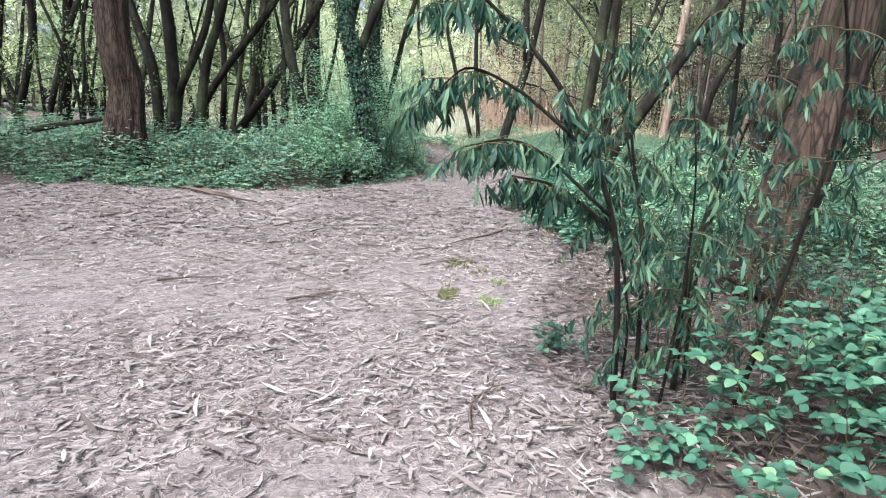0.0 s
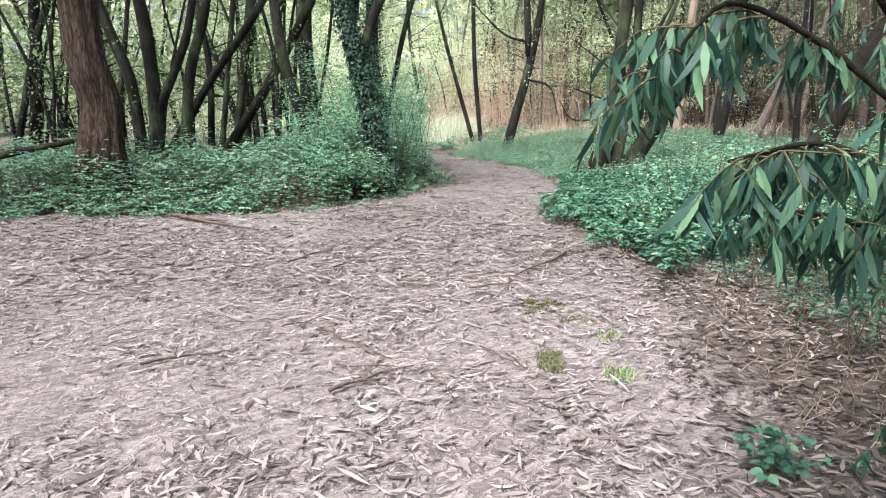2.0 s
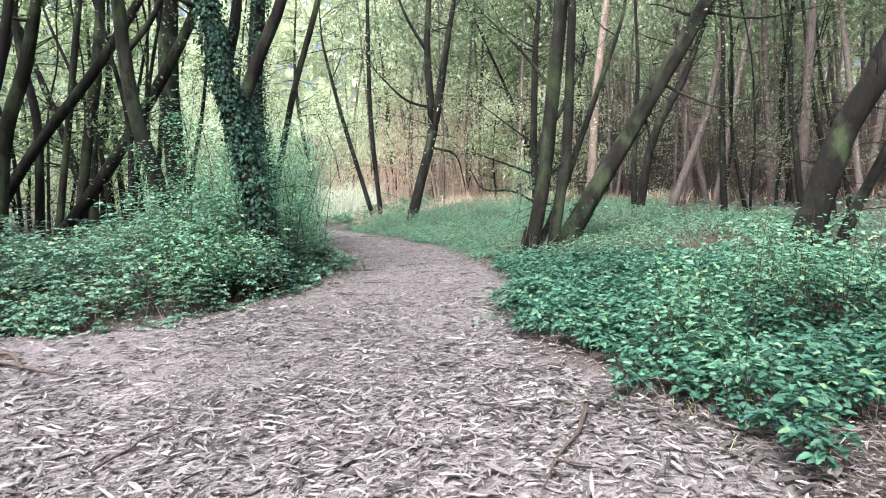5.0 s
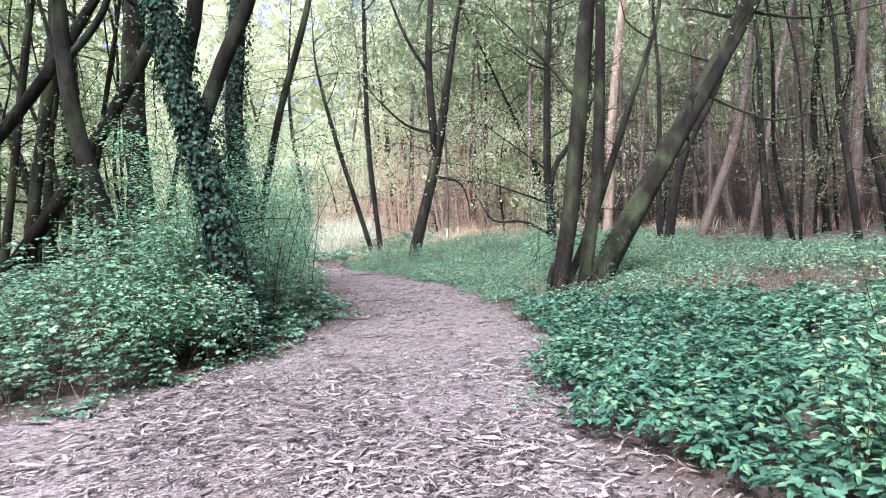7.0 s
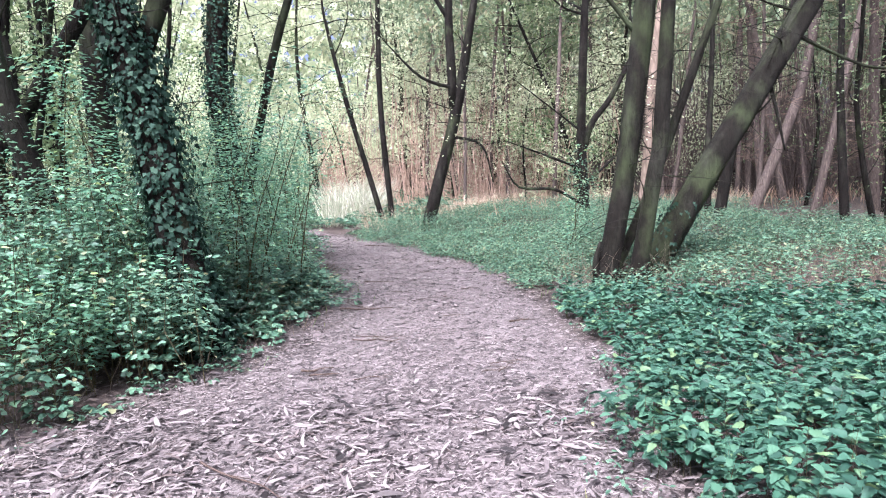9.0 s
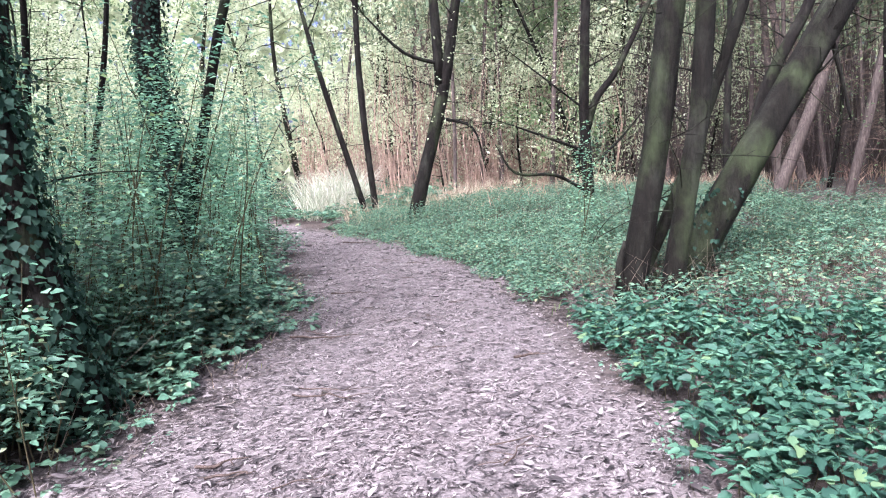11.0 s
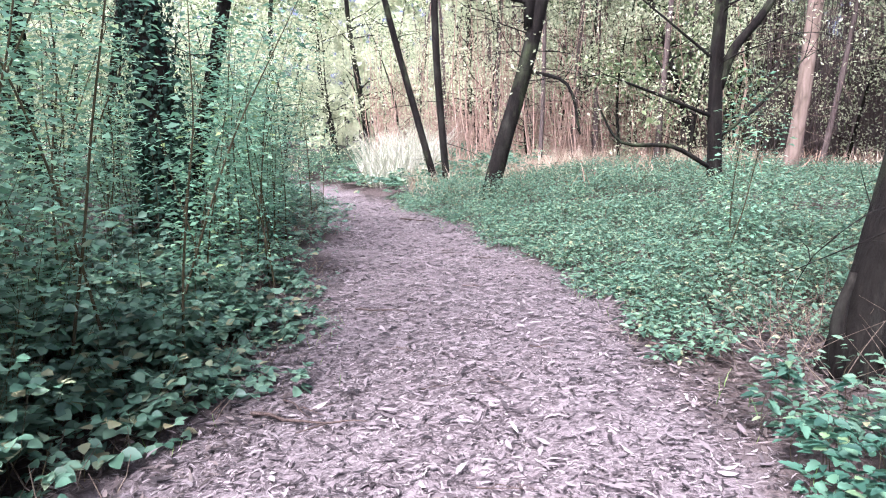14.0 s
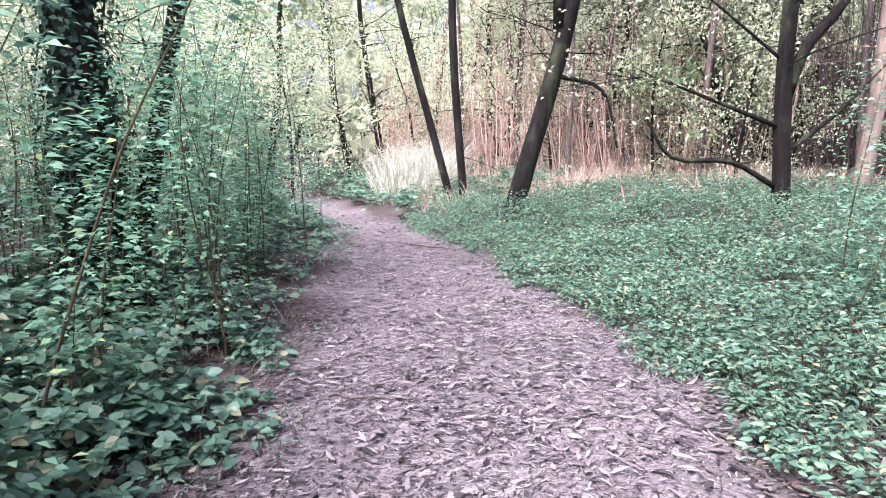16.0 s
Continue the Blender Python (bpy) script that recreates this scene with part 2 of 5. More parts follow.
def add_round(geo, pos, way, nor, length, width, fold=0.14, droop=0.12, fine=False, toothed=False):
    """Broad oval leaves folded along the midrib."""
    n = len(pos)
    way = unit(way)
    side = unit(np.cross(way, nor))
    up = np.cross(side, way)
    length, width = np.broadcast_to(length, n)[:, None], np.broadcast_to(width, n)[:, None]

    def at(s, w):
        return pos + way * length * s + side * width * w / 2 + up * (fold * width * abs(w) - droop * length * s * s)
    if toothed:
        rim = ((0.1, 0.62), (0.34, 1.0), (0.38, 0.72), (0.62, 0.78), (0.66, 0.5), (0.84, 0.42))
        k = np.arange(n)[:, None] * 14
        geo.add(np.stack([pos] + [at(q, -w) for q, w in rim] + [at(1, 0)] + [at(q, w) for q, w in rim[::-1]], 1), k + np.arange(8), k + np.array([0, 7, 8, 9, 10, 11, 12, 13]))
        return
    if fine:
        k = np.arange(n)[:, None] * 10
        geo.add(np.stack([pos, at(0.1, -0.55), at(0.32, -1.0), at(0.6, -0.86), at(0.84, -0.45), at(1, 0), at(0.84, 0.45), at(0.6, 0.86), at(0.32, 1.0), at(0.1, 0.55)], 1), k + np.array([0, 1, 2, 3, 4, 5]), k + np.array([0, 5, 6, 7, 8, 9]))
        return
    k = np.arange(n)[:, None] * 6
    geo.add(np.stack([pos, at(0.3, -1.0), at(0.72, -0.72), at(1, 0), at(0.72, 0.72), at(0.3, 1.0)], 1), k + np.array([0, 1, 2, 3]), k + np.array([0, 3, 4, 5]))


def add_blades(geo, pos, way, nor, length, width, curl):
    """Long bent blades of two segments and a point."""
    n = len(pos)
    way = unit(way)
    side = unit(np.cross(way, nor))
    up = np.cross(side, way)
    length, width, curl = (np.broadcast_to(a, n)[:, None] for a in (length, width, curl))

    def at(s, w):
        c = pos + way * length * s + side * curl * length * (s * s) + up * 0.07 * length * np.sin(s * 3.0) * np.sign(curl)
        return c + side * width * w / 2, c - side * width * w / 2
    b = at(0, 0.25)
    m1, m2 = at(0.33, 1.0), at(0.7, 0.8)
    t = at(1.0, 0.0)[0]
    k = np.arange(n)[:, None] * 7
    geo.add(np.stack([b[0], b[1], m1[0], m1[1], m2[0], m2[1], t], 1), k + np.array([0, 1, 3, 2]), k + np.array([2, 3, 5, 4]), k + np.array([4, 5, 6]))


def add_tube(geo, points, sides=10, rings=0, rough=0.0, cap=True, wob=0.0, ridge=0.0):
    """A tapered limb through (x, y, z, radius)."""
    p = np.array(points, float)
    if len(p) == 2:
        p = np.array([p[0], (p[0] + p[1]) / 2, p[1]])
    k = len(p)
    q = np.vstack([2 * p[0] - p[1], p, 2 * p[-1] - p[-2]])
    m = rings or 4 * (k - 1) + 1
    s = np.linspace(0, k - 1 - 1e-6, m)
    i = s.astype(int)
    t = (s - i)[:, None]
    a, b, c, d = q[i], q[i + 1], q[i + 2], q[i + 3]
    w = 0.5 * (2 * b + (c - a) * t + (2 * a - 5 * b + 4 * c - d) * t ** 2 + (3 * b - a - 3 * c + d) * t ** 3)
    w[:, 3] = np.maximum(w[:, 3], 0.0008)
    if wob:
        ph = rng.uniform(0, 6, 2)
        w[:, 0] += wob * w[:, 3] * np.sin(s * 2.3 + ph[0])
        w[:, 1] += wob * w[:, 3] * np.sin(s * 2.9 + ph[1])
    way = unit(np.gradient(w[:, :3], axis=0))
    ref = np.where(np.abs(way[:, 2:3]) > 0.9, np.array([[1.0, 0, 0]]), np.array([[0, 0, 1.0]]))
    ref = np.tile(ref[:1], (m, 1))
    e1 = unit(np.cross(way, ref))
    e2 = np.cross(way, e1)
    ang = np.linspace(0, 2 * np.pi, sides, endpoint=False)
    rad = w[:, 3][:, None] * np.ones(sides)
    if rough:
        ph = rng.uniform(0, 6, 4)
        rad = rad * (1 + rough * (np.sin(3 * ang + ph[0] + s[:, None] * 0.7) * 0.5 + np.sin(5 * ang + ph[1] - s[:, None]) * 0.35 + rng.normal(0, 0.35, rad.shape)))
    if ridge:
        for k, amp in ((9, 1.0), (14, 0.7), (5, 0.6)):
            rad = rad * (1 + ridge * amp * np.sin(k * ang + rng.uniform(0, 6) + 0.9 * np.sin(s[:, None] * 1.7 + k)))
    v = w[:, None, :3] + rad[..., None] * (np.cos(ang)[None, :, None] * e1[:, None] + np.sin(ang)[None, :, None] * e2[:, None])
    r, c = np.meshgrid(np.arange(m - 1), np.arange(sides), indexing="ij")
    c2 = (c + 1) % sides
    quads = np.stack([r * sides + c, r * sides + c2, (r + 1) * sides + c2, (r + 1) * sides + c], -1).reshape(-1, 4)
    faces = [quads]
    if cap and sides > 3:
        faces += [np.arange(sides)[None, ::-1], np.arange(sides)[None] + (m - 1) * sides]
    geo.add(v, *faces)


def add_stems(geo, base, top, radius, bend=0.1):
    """Many thin three-sided stems at once."""
    n = len(base)
    mid = (base + top) / 2 + rng.normal(0, 1, (n, 3)) * bend * np.linalg.norm(top - base, axis=1, keepdims=True) * np.array([1, 1, 0.2])
    rows = []
    ang = np.array([0, 2.094, 4.189])
    ring = np.stack([np.cos(ang), np.sin(ang), 0 * ang], -1)
    way = unit(top - base)
    flatness = np.abs(way[:, 2])[:, None, None]
    ring2 = np.stack([np.cos(ang), 0 * ang, np.sin(ang)], -1)
    rr = ring[None] * flatness + ring2[None] * (1 - flatness)
    radius = np.broadcast_to(radius, n)[:, None, None]
    for c, s in ((base, 1.0), (mid, 0.8), (top, 0.35)):
        rows.append(c[:, None] + rr * radius * s)
    v = np.stack(rows, 1)
    q = [[a * 3 + b, a * 3 + (b + 1) % 3, a * 3 + 3 + (b + 1) % 3, a * 3 + 3 + b] for a in range(2) for b in range(3)]
    geo.add(v, (np.arange(n)[:, None, None] * 9 + np.array(q)[None]).reshape(-1, 4))


# ---- plan: the trodden path and clearing as one outline ----
LEFT_EDGE = [(-12, 11.9), (-7, 12.0), (-5, 12.0), (-3.5, 12.2), (-2.7, 12.5), (-2.0, 13.1), (-1.6, 13.9), (-1.25, 14.5), (-0.9, 15.3), (-0.65, 16.2), (-0.42, 17.5), (-0.36, 19), (-0.35, 20.5), (-0.5, 22), (-0.62, 23.5), (-0.8, 26), (-1.4, 28.6), (-2.8, 33), (-5.2, 38)]
RIGHT_EDGE = [(-4, 38), (-1.6, 33), (0.35, 27.5), (0.95, 25.4), (1.55, 22.8), (1.9, 21.2), (2.15, 19.5), (2.3, 18.4), (2.1, 17), (1.9, 15.5), (1.65, 13.8), (1.3, 12), (0.88, 10.9), (0.62, 9.8), (0.98, 8.9), (1.45, 8.3), (1.4, 7.6), (1.15, 6.5), (1.0, 5.0), (0.95, 4.0), (0.9, 3.1), (0.85, 2.0), (0.8, -6), (-12, -6)]
OUTLINE = np.array(LEFT_EDGE + RIGHT_EDGE, float)


def edge_distance(x, y):
    """Metres outside the path's edge; negative on the path."""
    x, y = np.asarray(x, float), np.asarray(y, float)
    a, b = OUTLINE, np.roll(OUTLINE, -1, 0)
    best, inside = np.full(x.shape, 1e9), np.zeros(x.shape, bool)
    for (ax, ay), (bx, by) in zip(a, b):
        dx, dy = bx - ax, by - ay
        t = np.clip(((x - ax) * dx + (y - ay) * dy) / (dx * dx + dy * dy), 0, 1)
        best = np.minimum(best, (x - ax - t * dx) ** 2 + (y - ay - t * dy) ** 2)
        if ay != by:
            inside ^= ((ay > y) != (by > y)) & (x < ax + (y - ay) * dx / dy)
    return np.where(inside, -1, 1) * np.sqrt(best)


def middle(y):
    return np.interp(y, [0, 8, 12, 16, 20, 25, 30, 38], [0.0, -0.2, 0.2, 0.6, 0.9, 0.2, -1.5, -5])


def ground_z(x, y):
    d = edge_distance(x, y)
    left = np.asarray(x) < middle(y)
    rise = np.where(left, 0.5 * step(0.2, 4.5, d), 0.3 * step(0.3, 6, d) + 0.3 * step(20, 27, y) * step(0, 5, d))
    back = step(-4, -12, y)
    z = rise * (1 - back) + 0.05 * (value_noise(x, y, 1.1, 3) - 0.5) * step(-1.0, 0.5, d) + 0.025 * (value_noise(x, y, 0.45, 5) - 0.5)
    return z + 0.8 * step(45, 120, np.hypot(x, y))


def spot(x, y, sink=0.0):
    return (x, y, float(ground_z(np.array([x]), np.array([y]))[0]) - sink)


def scatter(n, box, keep):
    """About n points of the box for which keep(x, y, d) is more than chance."""
    x0, y0, x1, y1 = box
    x, y = rng.uniform(x0, x1, n), rng.uniform(y0, y1, n)
    d = edge_distance(x, y) + 0.55 * (value_noise(x, y, 0.9, 11) - 0.5) + 0.35 * (value_noise(x, y, 0.3, 12) - 0.5)
    ok = rng.uniform(0, 1, n) < keep(x, y, d)
    return x[ok], y[ok], d[ok]


# ---- ground ----
def ground_material():
    mat, nodes, links, bsdf = material("leaf_strewn_soil", 0.95)
    bsdf.inputs["Specular IOR Level"].default_value = 0.2
    obj = mapped(nodes, links, (1, 1, 1))
    fleck = nodes.new("ShaderNodeTexVoronoi")
    fleck.inputs["Scale"].default_value = 26.0
    warp = tex_noise(nodes, links, obj, 5.0, 3)
    wv = nodes.new("ShaderNodeVectorMath")
    wv.operation = "MULTIPLY_ADD"
    links.new(obj, wv.inputs[0])
    wv.inputs[1].default_value = (1.0, 1.0, 1.0)
    comb = nodes.new("ShaderNodeCombineXYZ")
    links.new(warp, comb.inputs[0])
    links.new(warp, comb.inputs[1])
    links.new(comb.outputs[0], wv.inputs[2])
    links.new(wv.outputs[0], fleck.inputs["Vector"])
    sep = nodes.new("ShaderNodeSeparateColor")
    links.new(fleck.outputs["Color"], sep.inputs[0])
    chips = ramp(nodes, links, sep.outputs[0], [(0.0, (0.0171, 0.0125, 0.012)), (0.3, (0.0568, 0.046, 0.0444)), (0.75, (0.125, 0.106, 0.104)), (1.0, (0.194, 0.171, 0.165))])
    soil = ramp(nodes, links, tex_noise(nodes, links, obj, 34.0, 6, 0.7), [(0.3, (0.0475, 0.0392, 0.038)), (0.7, (0.139, 0.121, 0.121))])
    patch = tex_noise(nodes, links, obj, 0.9, 5, 0.6)
    path = mix(nodes, links, ramp(nodes, links, patch, [(0.35, (0.25, 0.25, 0.25)), (0.62, (0.85, 0.85, 0.85))]), soil, chips)
    mott = tex_noise(nodes, links, obj, 9.0, 5, 0.75)
    path = mix(nodes, links, 0.3, path, ramp(nodes, links, mott, [(0.38, (0.42, 0.4, 0.4)), (0.56, (1, 1, 1))]), "MULTIPLY")
    woods = ramp(nodes, links, tex_noise(nodes, links, obj, 12.0, 8, 0.75), [(0.3, (0.014, 0.011, 0.0095)), (0.7, (0.062, 0.047, 0.04))])
    att = nodes.new("ShaderNodeAttribute")
    att.attribute_name = "trodden"
    col = mix(nodes, links, att.outputs["Fac"], woods, path)
    links.new(col, bsdf.inputs["Base Color"])
    bump(nodes, links, bsdf, fleck.outputs["Distance"], 0.6, 0.012)
    return mat


def build_ground():
    gx = np.unique(np.concatenate([np.linspace(-400, -60, 9), np.linspace(-60, -10, 26), np.arange(-10, 8, 0.16), np.linspace(8, 60, 27), np.linspace(60, 400, 9)]))
    gy = np.unique(np.concatenate([np.linspace(-400, -60, 8), np.linspace(-60, -4, 20), np.arange(-4, 32, 0.16), np.linspace(32, 80, 25), np.linspace(80, 400, 9)]))
    X, Y = np.meshgrid(gx, gy, indexing="ij")
    Z = ground_z(X.ravel(), Y.ravel())
    w, h = len(gx), len(gy)
    i, j = np.meshgrid(np.arange(w - 1), np.arange(h - 1), indexing="ij")
    quads = np.stack([i * h + j, (i + 1) * h + j, (i + 1) * h + j + 1, i * h + j + 1], -1).reshape(-1, 4)
    me = Geo().add(np.stack([X.ravel(), Y.ravel(), Z], 1), quads).mesh("ground", ground_material(), True)
    d = edge_distance(X.ravel(), Y.ravel()) + 0.7 * (value_noise(X.ravel(), Y.ravel(), 0.7, 2) - 0.5)
    layer = me.attributes.new("trodden", "FLOAT", "POINT")
    layer.data.foreach_set("value", (1 - step(-0.1, 0.5, d)).astype(np.float32))
    return tagged(new("ground", me), "pinkish grey woodland soil trodden into a leaf-strewn path", "ground", kind="structure")


ground = build_ground()


# ---- undergrowth ----
def plants(name, n, box, keep, tall, leaf, per, mat, label, category, spread=0.1, lean=0.25, stem=0.0025, stem_mat=None, tri=False, low=0.25, aspect=0.5, fine=False, toothed=False):
    """A thicket: leafy stems standing in a stretch of the plan."""
    x, y, d = scatter(n, box, keep)
    # ragged borders, so that no thicket ends in a straight line
    e = np.minimum(np.minimum(x - box[0], box[2] - x), np.minimum(y - box[1], box[3] - y))
    soft = min(1.3, 0.3 * min(box[2] - box[0], box[3] - box[1]))
    ok = e > soft * (1.5 * value_noise(x, y, 0.7, 91) - 0.45)
    x, y, d = x[ok], y[ok], d[ok]
    m = len(x)
    z = ground_z(x, y)
    H = tall(x, y, d) * rng.uniform(0.7, 1.15, m)
    base = np.stack([x, y, z - 0.02], 1)
    az = rng.uniform(0, 2 * np.pi, m)
    off = np.stack([np.cos(az), np.sin(az), 0 * az], 1) * (H * lean * rng.uniform(0.3, 1.4, m))[:, None]
    top = base + off + np.stack([0 * H, 0 * H, H], 1)
    stems = Geo()
    add_stems(stems, base, top, stem, 0.06)
    g = Geo()
    k = np.repeat(np.arange(m), per)
    u = rng.uniform(low, 1.0, len(k)) ** 0.55
    a = rng.uniform(0, 2 * np.pi, len(k))
    out = np.stack([np.cos(a), np.sin(a), rng.uniform(-0.35, 0.35, len(k))], 1)
    pos = base[k] + (top - base)[k] * u[:, None] + out * (spread * rng.uniform(0.1, 1.0, len(k)))[:, None]
    pos[:, 2] = np.maximum(pos[:, 2], z[k] + 0.02)
    nor = np.stack([rng.normal(0, 0.4, len(k)), rng.normal(0, 0.4, len(k)), np.ones(len(k))], 1)
    L = leaf * rng.uniform(0.6, 1.25, len(k))
    if tri:
        for turn in (-1.15, 0, 1.15):
            c, s = math.cos(turn), math.sin(turn)
            w = np.stack([out[:, 0] * c - out[:, 1] * s, out[:, 0] * s + out[:, 1] * c, out[:, 2]], 1)
            add_round(g, pos + w * 0.012, w, nor + rng.normal(0, 0.15, nor.shape), L, L * 0.8, fine=fine)
    else:
        add_round(g, pos, out, nor, L, L * aspect, droop=0.2, fine=fine, toothed=toothed)
    root = thing(name, (0, 0, 0), label, category)
    tagged(root, kind="stuff")
    tagged(part("leaves", g, mat, root), kind="stuff")
    tagged(part("stems", stems, stem_mat or M_stem, root), kind="stuff")
    return root


def on_left(x, y):
    return x < middle(y)


def grow_undergrowth():
    # brambles along the clearing and the path's western edge
    plants("bramble_thicket", 6700, (-12.5, 11.7, -0.2, 18.2),
           lambda x, y, d: on_left(x, y) * step(0.0, 0.6, d) * np.where(d < 3, 1.0, 0.45) * (0.25 + 0.75 * step(0.25, 0.5, value_noise(x, y, 0.55, 23))),
           lambda x, y, d: 0.09 + 0.65 * step(-0.2, 2.2, d) * (0.3 + 1.1 * value_noise(x, y, 0.9, 21)) + 0.4 * step(-5.5, -2.5, x) * step(0.3, 1.4, d) + 0.4 * step(-4, -2.6, x) * step(0.15, 0.75, d),
           0.058, 8, M_bramble, "dense blue-green bramble thicket with arching leafy canes beside the path", "brambles", 0.16, 0.5, tri=True, low=0.06)
    plants("bramble_bank", 3900, (-5.5, 16.4, 0.2, 31.5),
           lambda x, y, d: on_left(x, y) * step(0.0, 0.4, d) * np.where(d < 2.2, 1.0, 0.4) * (0.4 + 0.6 * step(0.35, 0.6, value_noise(x, y, 0.6, 24))) * (0.25 + 0.75 * step(0.3, 0.5, value_noise(x, y, 1.1, 25))),
           lambda x, y, d: 0.1 + 0.42 * step(0.1, 1.3, d) * (0.2 + 1.1 * value_noise(x, y, 0.8, 22)) + 0.2 * step(21, 24, y),
           0.073, 8, M_bramble, "tangled low brambles and ivy on the shaded bank of the path", "brambles", 0.16, 0.55, tri=True)
    plants("bank_shrub", 300, (-3.2, 12.9, -0.9, 15.6), lambda x, y, d: on_left(x, y) * step(0.35, 0.8, d) * 0.9,
           lambda x, y, d: 0.7 + 0.9 * step(0.4, 1.3, d) * (0.4 + 0.9 * value_noise(x, y, 0.8, 46)), 0.062, 44, M_hazel,
           "tall dense bushes crowding the foot of the ivy-clad trunk", "shrub", 0.22, 0.2, 0.005, low=0.15)
    plants("near_bramble", 500, (-2.4, 14.9, -0.7, 18.6), lambda x, y, d: on_left(x, y) * step(0.0, 0.3, d) * (0.35 + 0.65 * step(0.35, 0.55, value_noise(x, y, 0.5, 58))),
           lambda x, y, d: 0.15 + 0.35 * step(0.1, 0.7, d) * (0.3 + value_noise(x, y, 0.5, 57)), 0.08, 7, M_bramble, "broad-leaved bramble creeping over litter at the path's edge", "brambles", 0.14, 0.5, 0.003, tri=True, fine=True)
    plants("foot_bush", 28, (-2.1, 13.8, -1.3, 14.75), lambda x, y, d: 0.95 + 0 * x,
           lambda x, y, d: 0.7 + 0.5 * value_noise(x, y, 0.5, 56), 0.06, 46, M_bramble, "leafy bush hiding the foot of the ivy-clad trunk", "shrub", 0.2, 0.2, 0.005, low=0.12)
    # nettle bed inside the bend
    plants("nettle_bed", 5600, (0.2, 6.9, 6.3, 17.4),
           lambda x, y, d: (~on_left(x, y)) * step(-0.05, 0.15, d) * (1 - 0.98 * step(16.1, 16.4, y + 0.72 * np.maximum(x - 2.4, 0) + 0.3 * value_noise(x, y, 0.6, 8))) * np.where(d < 3, 1, 0.6),
           lambda x, y, d: 0.11 + 0.13 * step(0, 0.5, d) + 0.2 * value_noise(x, y, 0.5, 31),
           0.07, 15, M_nettle, "bright green nettle bed with broad toothed leaves beside the path", "nettles", 0.06, 0.12, low=0.4, aspect=0.68, toothed=True)
    plants("low_nettles", 16500, (-0.2, 14.2, 10.6, 30),
           lambda x, y, d: (~on_left(x, y)) * step(0.0, 0.3, d) * np.where(d < 4, 1, 0.55) * (1 - 0.85 * (np.hypot(x - 3.6, y - 17.2) < 1.0)) * (1 - step(17.6, 17.0, y + 0.12 * (x - 3)) * (0.2 + 0.55 * step(0.25, 0.5, value_noise(x, y, 0.8, 29)))) * (y > 16.0 - 0.72 * (x - 2.4)),
           lambda x, y, d: 0.12 + 0.36 * step(0, 1.0, d) * (0.35 + 1.0 * value_noise(x, y, 0.9, 33)),
           0.058, 13, M_low, "pale green carpet of low nettles and brambles under the trees", "nettles", 0.1, 0.3)
    plants("ground_ivy", 3000, (1.2, 17.6, 6.0, 25), lambda x, y, d: (~on_left(x, y)) * step(0.05, 0.3, d) * 0.9,
           lambda x, y, d: 0.08 + 0.12 * value_noise(x, y, 0.5, 34), 0.045, 9, M_low, "short leafy ground cover under the low nettles", "ground cover", 0.09, 0.3)
    # taller shrub rising behind the nettles
    plants("elder_shrub", 760, (0.85, 6.0, 6.6, 11.0),
           lambda x, y, d: step(0.1, 0.5, d) * (x > 0.98 * (y - 7.71) - 0.3) * (value_noise(x, y, 1.1, 41) > 0.25) * np.where(y < 7.6, step(0.5, 1.2, d), 1.0),
           lambda x, y, d: np.where(y < 7.6, 0.25, 0.35) + 0.85 * step(0.1, 1.2, d) * (0.2 + 0.9 * value_noise(x, y, 0.7, 42)),
           0.062, 40, M_shrub, "leafy yellow-green elder shrub growing out of the nettles", "shrub", 0.17, 0.25, 0.005, low=0.25)
    plants("side_brambles", 1100, (5, 6, 14, 30), lambda x, y, d: step(2.5, 4, d) * 0.8,
           lambda x, y, d: 0.2 + 0.3 * value_noise(x, y, 1.6, 44), 0.055, 11, M_bramble,
           "thin blue-green brambles on the woodland floor between trunks", "brambles", 0.2, 0.5, tri=True)
    # broad-leaved brambles by the start of the walk
    plants("foreground_bramble", 540, (0.3, 0.6, 4.4, 4.3), lambda x, y, d: step(-0.6, -0.15, d) * (y < 2.85 + 0.5 * (x - 0.8)),
           lambda x, y, d: 0.25 + 0.5 * step(-0.1, 0.6, d) * (0.5 + 0.7 * value_noise(x, y, 0.6, 45)),
           0.06, 9, M_nettle, "low bramble with broad round fresh green leaflets", "brambles", 0.15, 0.5, 0.003, tri=True, fine=True)
    plants("bramble_sprig", 9, (0.62, 3.85, 0.9, 4.25), lambda x, y, d: 1.0 + 0 * x, lambda x, y, d: 0.17 + 0 * x, 0.045, 4, M_nettle,
           "single leafy bramble sprig reaching over brown litter", "brambles", 0.08, 0.5, 0.002, tri=True, fine=True)
    plants("understorey_seedlings", 560, (1.2, 3.2, 6.5, 8.2), lambda x, y, d: step(0.1, 0.6, d) * 0.9,
           lambda x, y, d: 0.2 + (0.3 + 0.9 * step(5.8, 4.5, y)) * value_noise(x, y, 0.8, 47), 0.06, 28, M_gum,
           "young leafy shrubs under the sapling beside the clearing", "shrub", 0.18, 0.3, 0.004, aspect=0.35)
    plants("verge_seedlings", 5200, (-7, 8.3, 3.4, 27), lambda x, y, d: (1 - step(0.1, 0.38, np.abs(d - 0.05))) * step(0.4, 0.65, value_noise(x, y, 0.7, 49)),
           lambda x, y, d: 0.1 + 0.08 * value_noise(x, y, 0.4, 50), 0.04, 6, M_bramble,
           "small bramble and nettle seedlings creeping onto the path's edge", "seedlings", 0.07, 0.4, 0.0015)
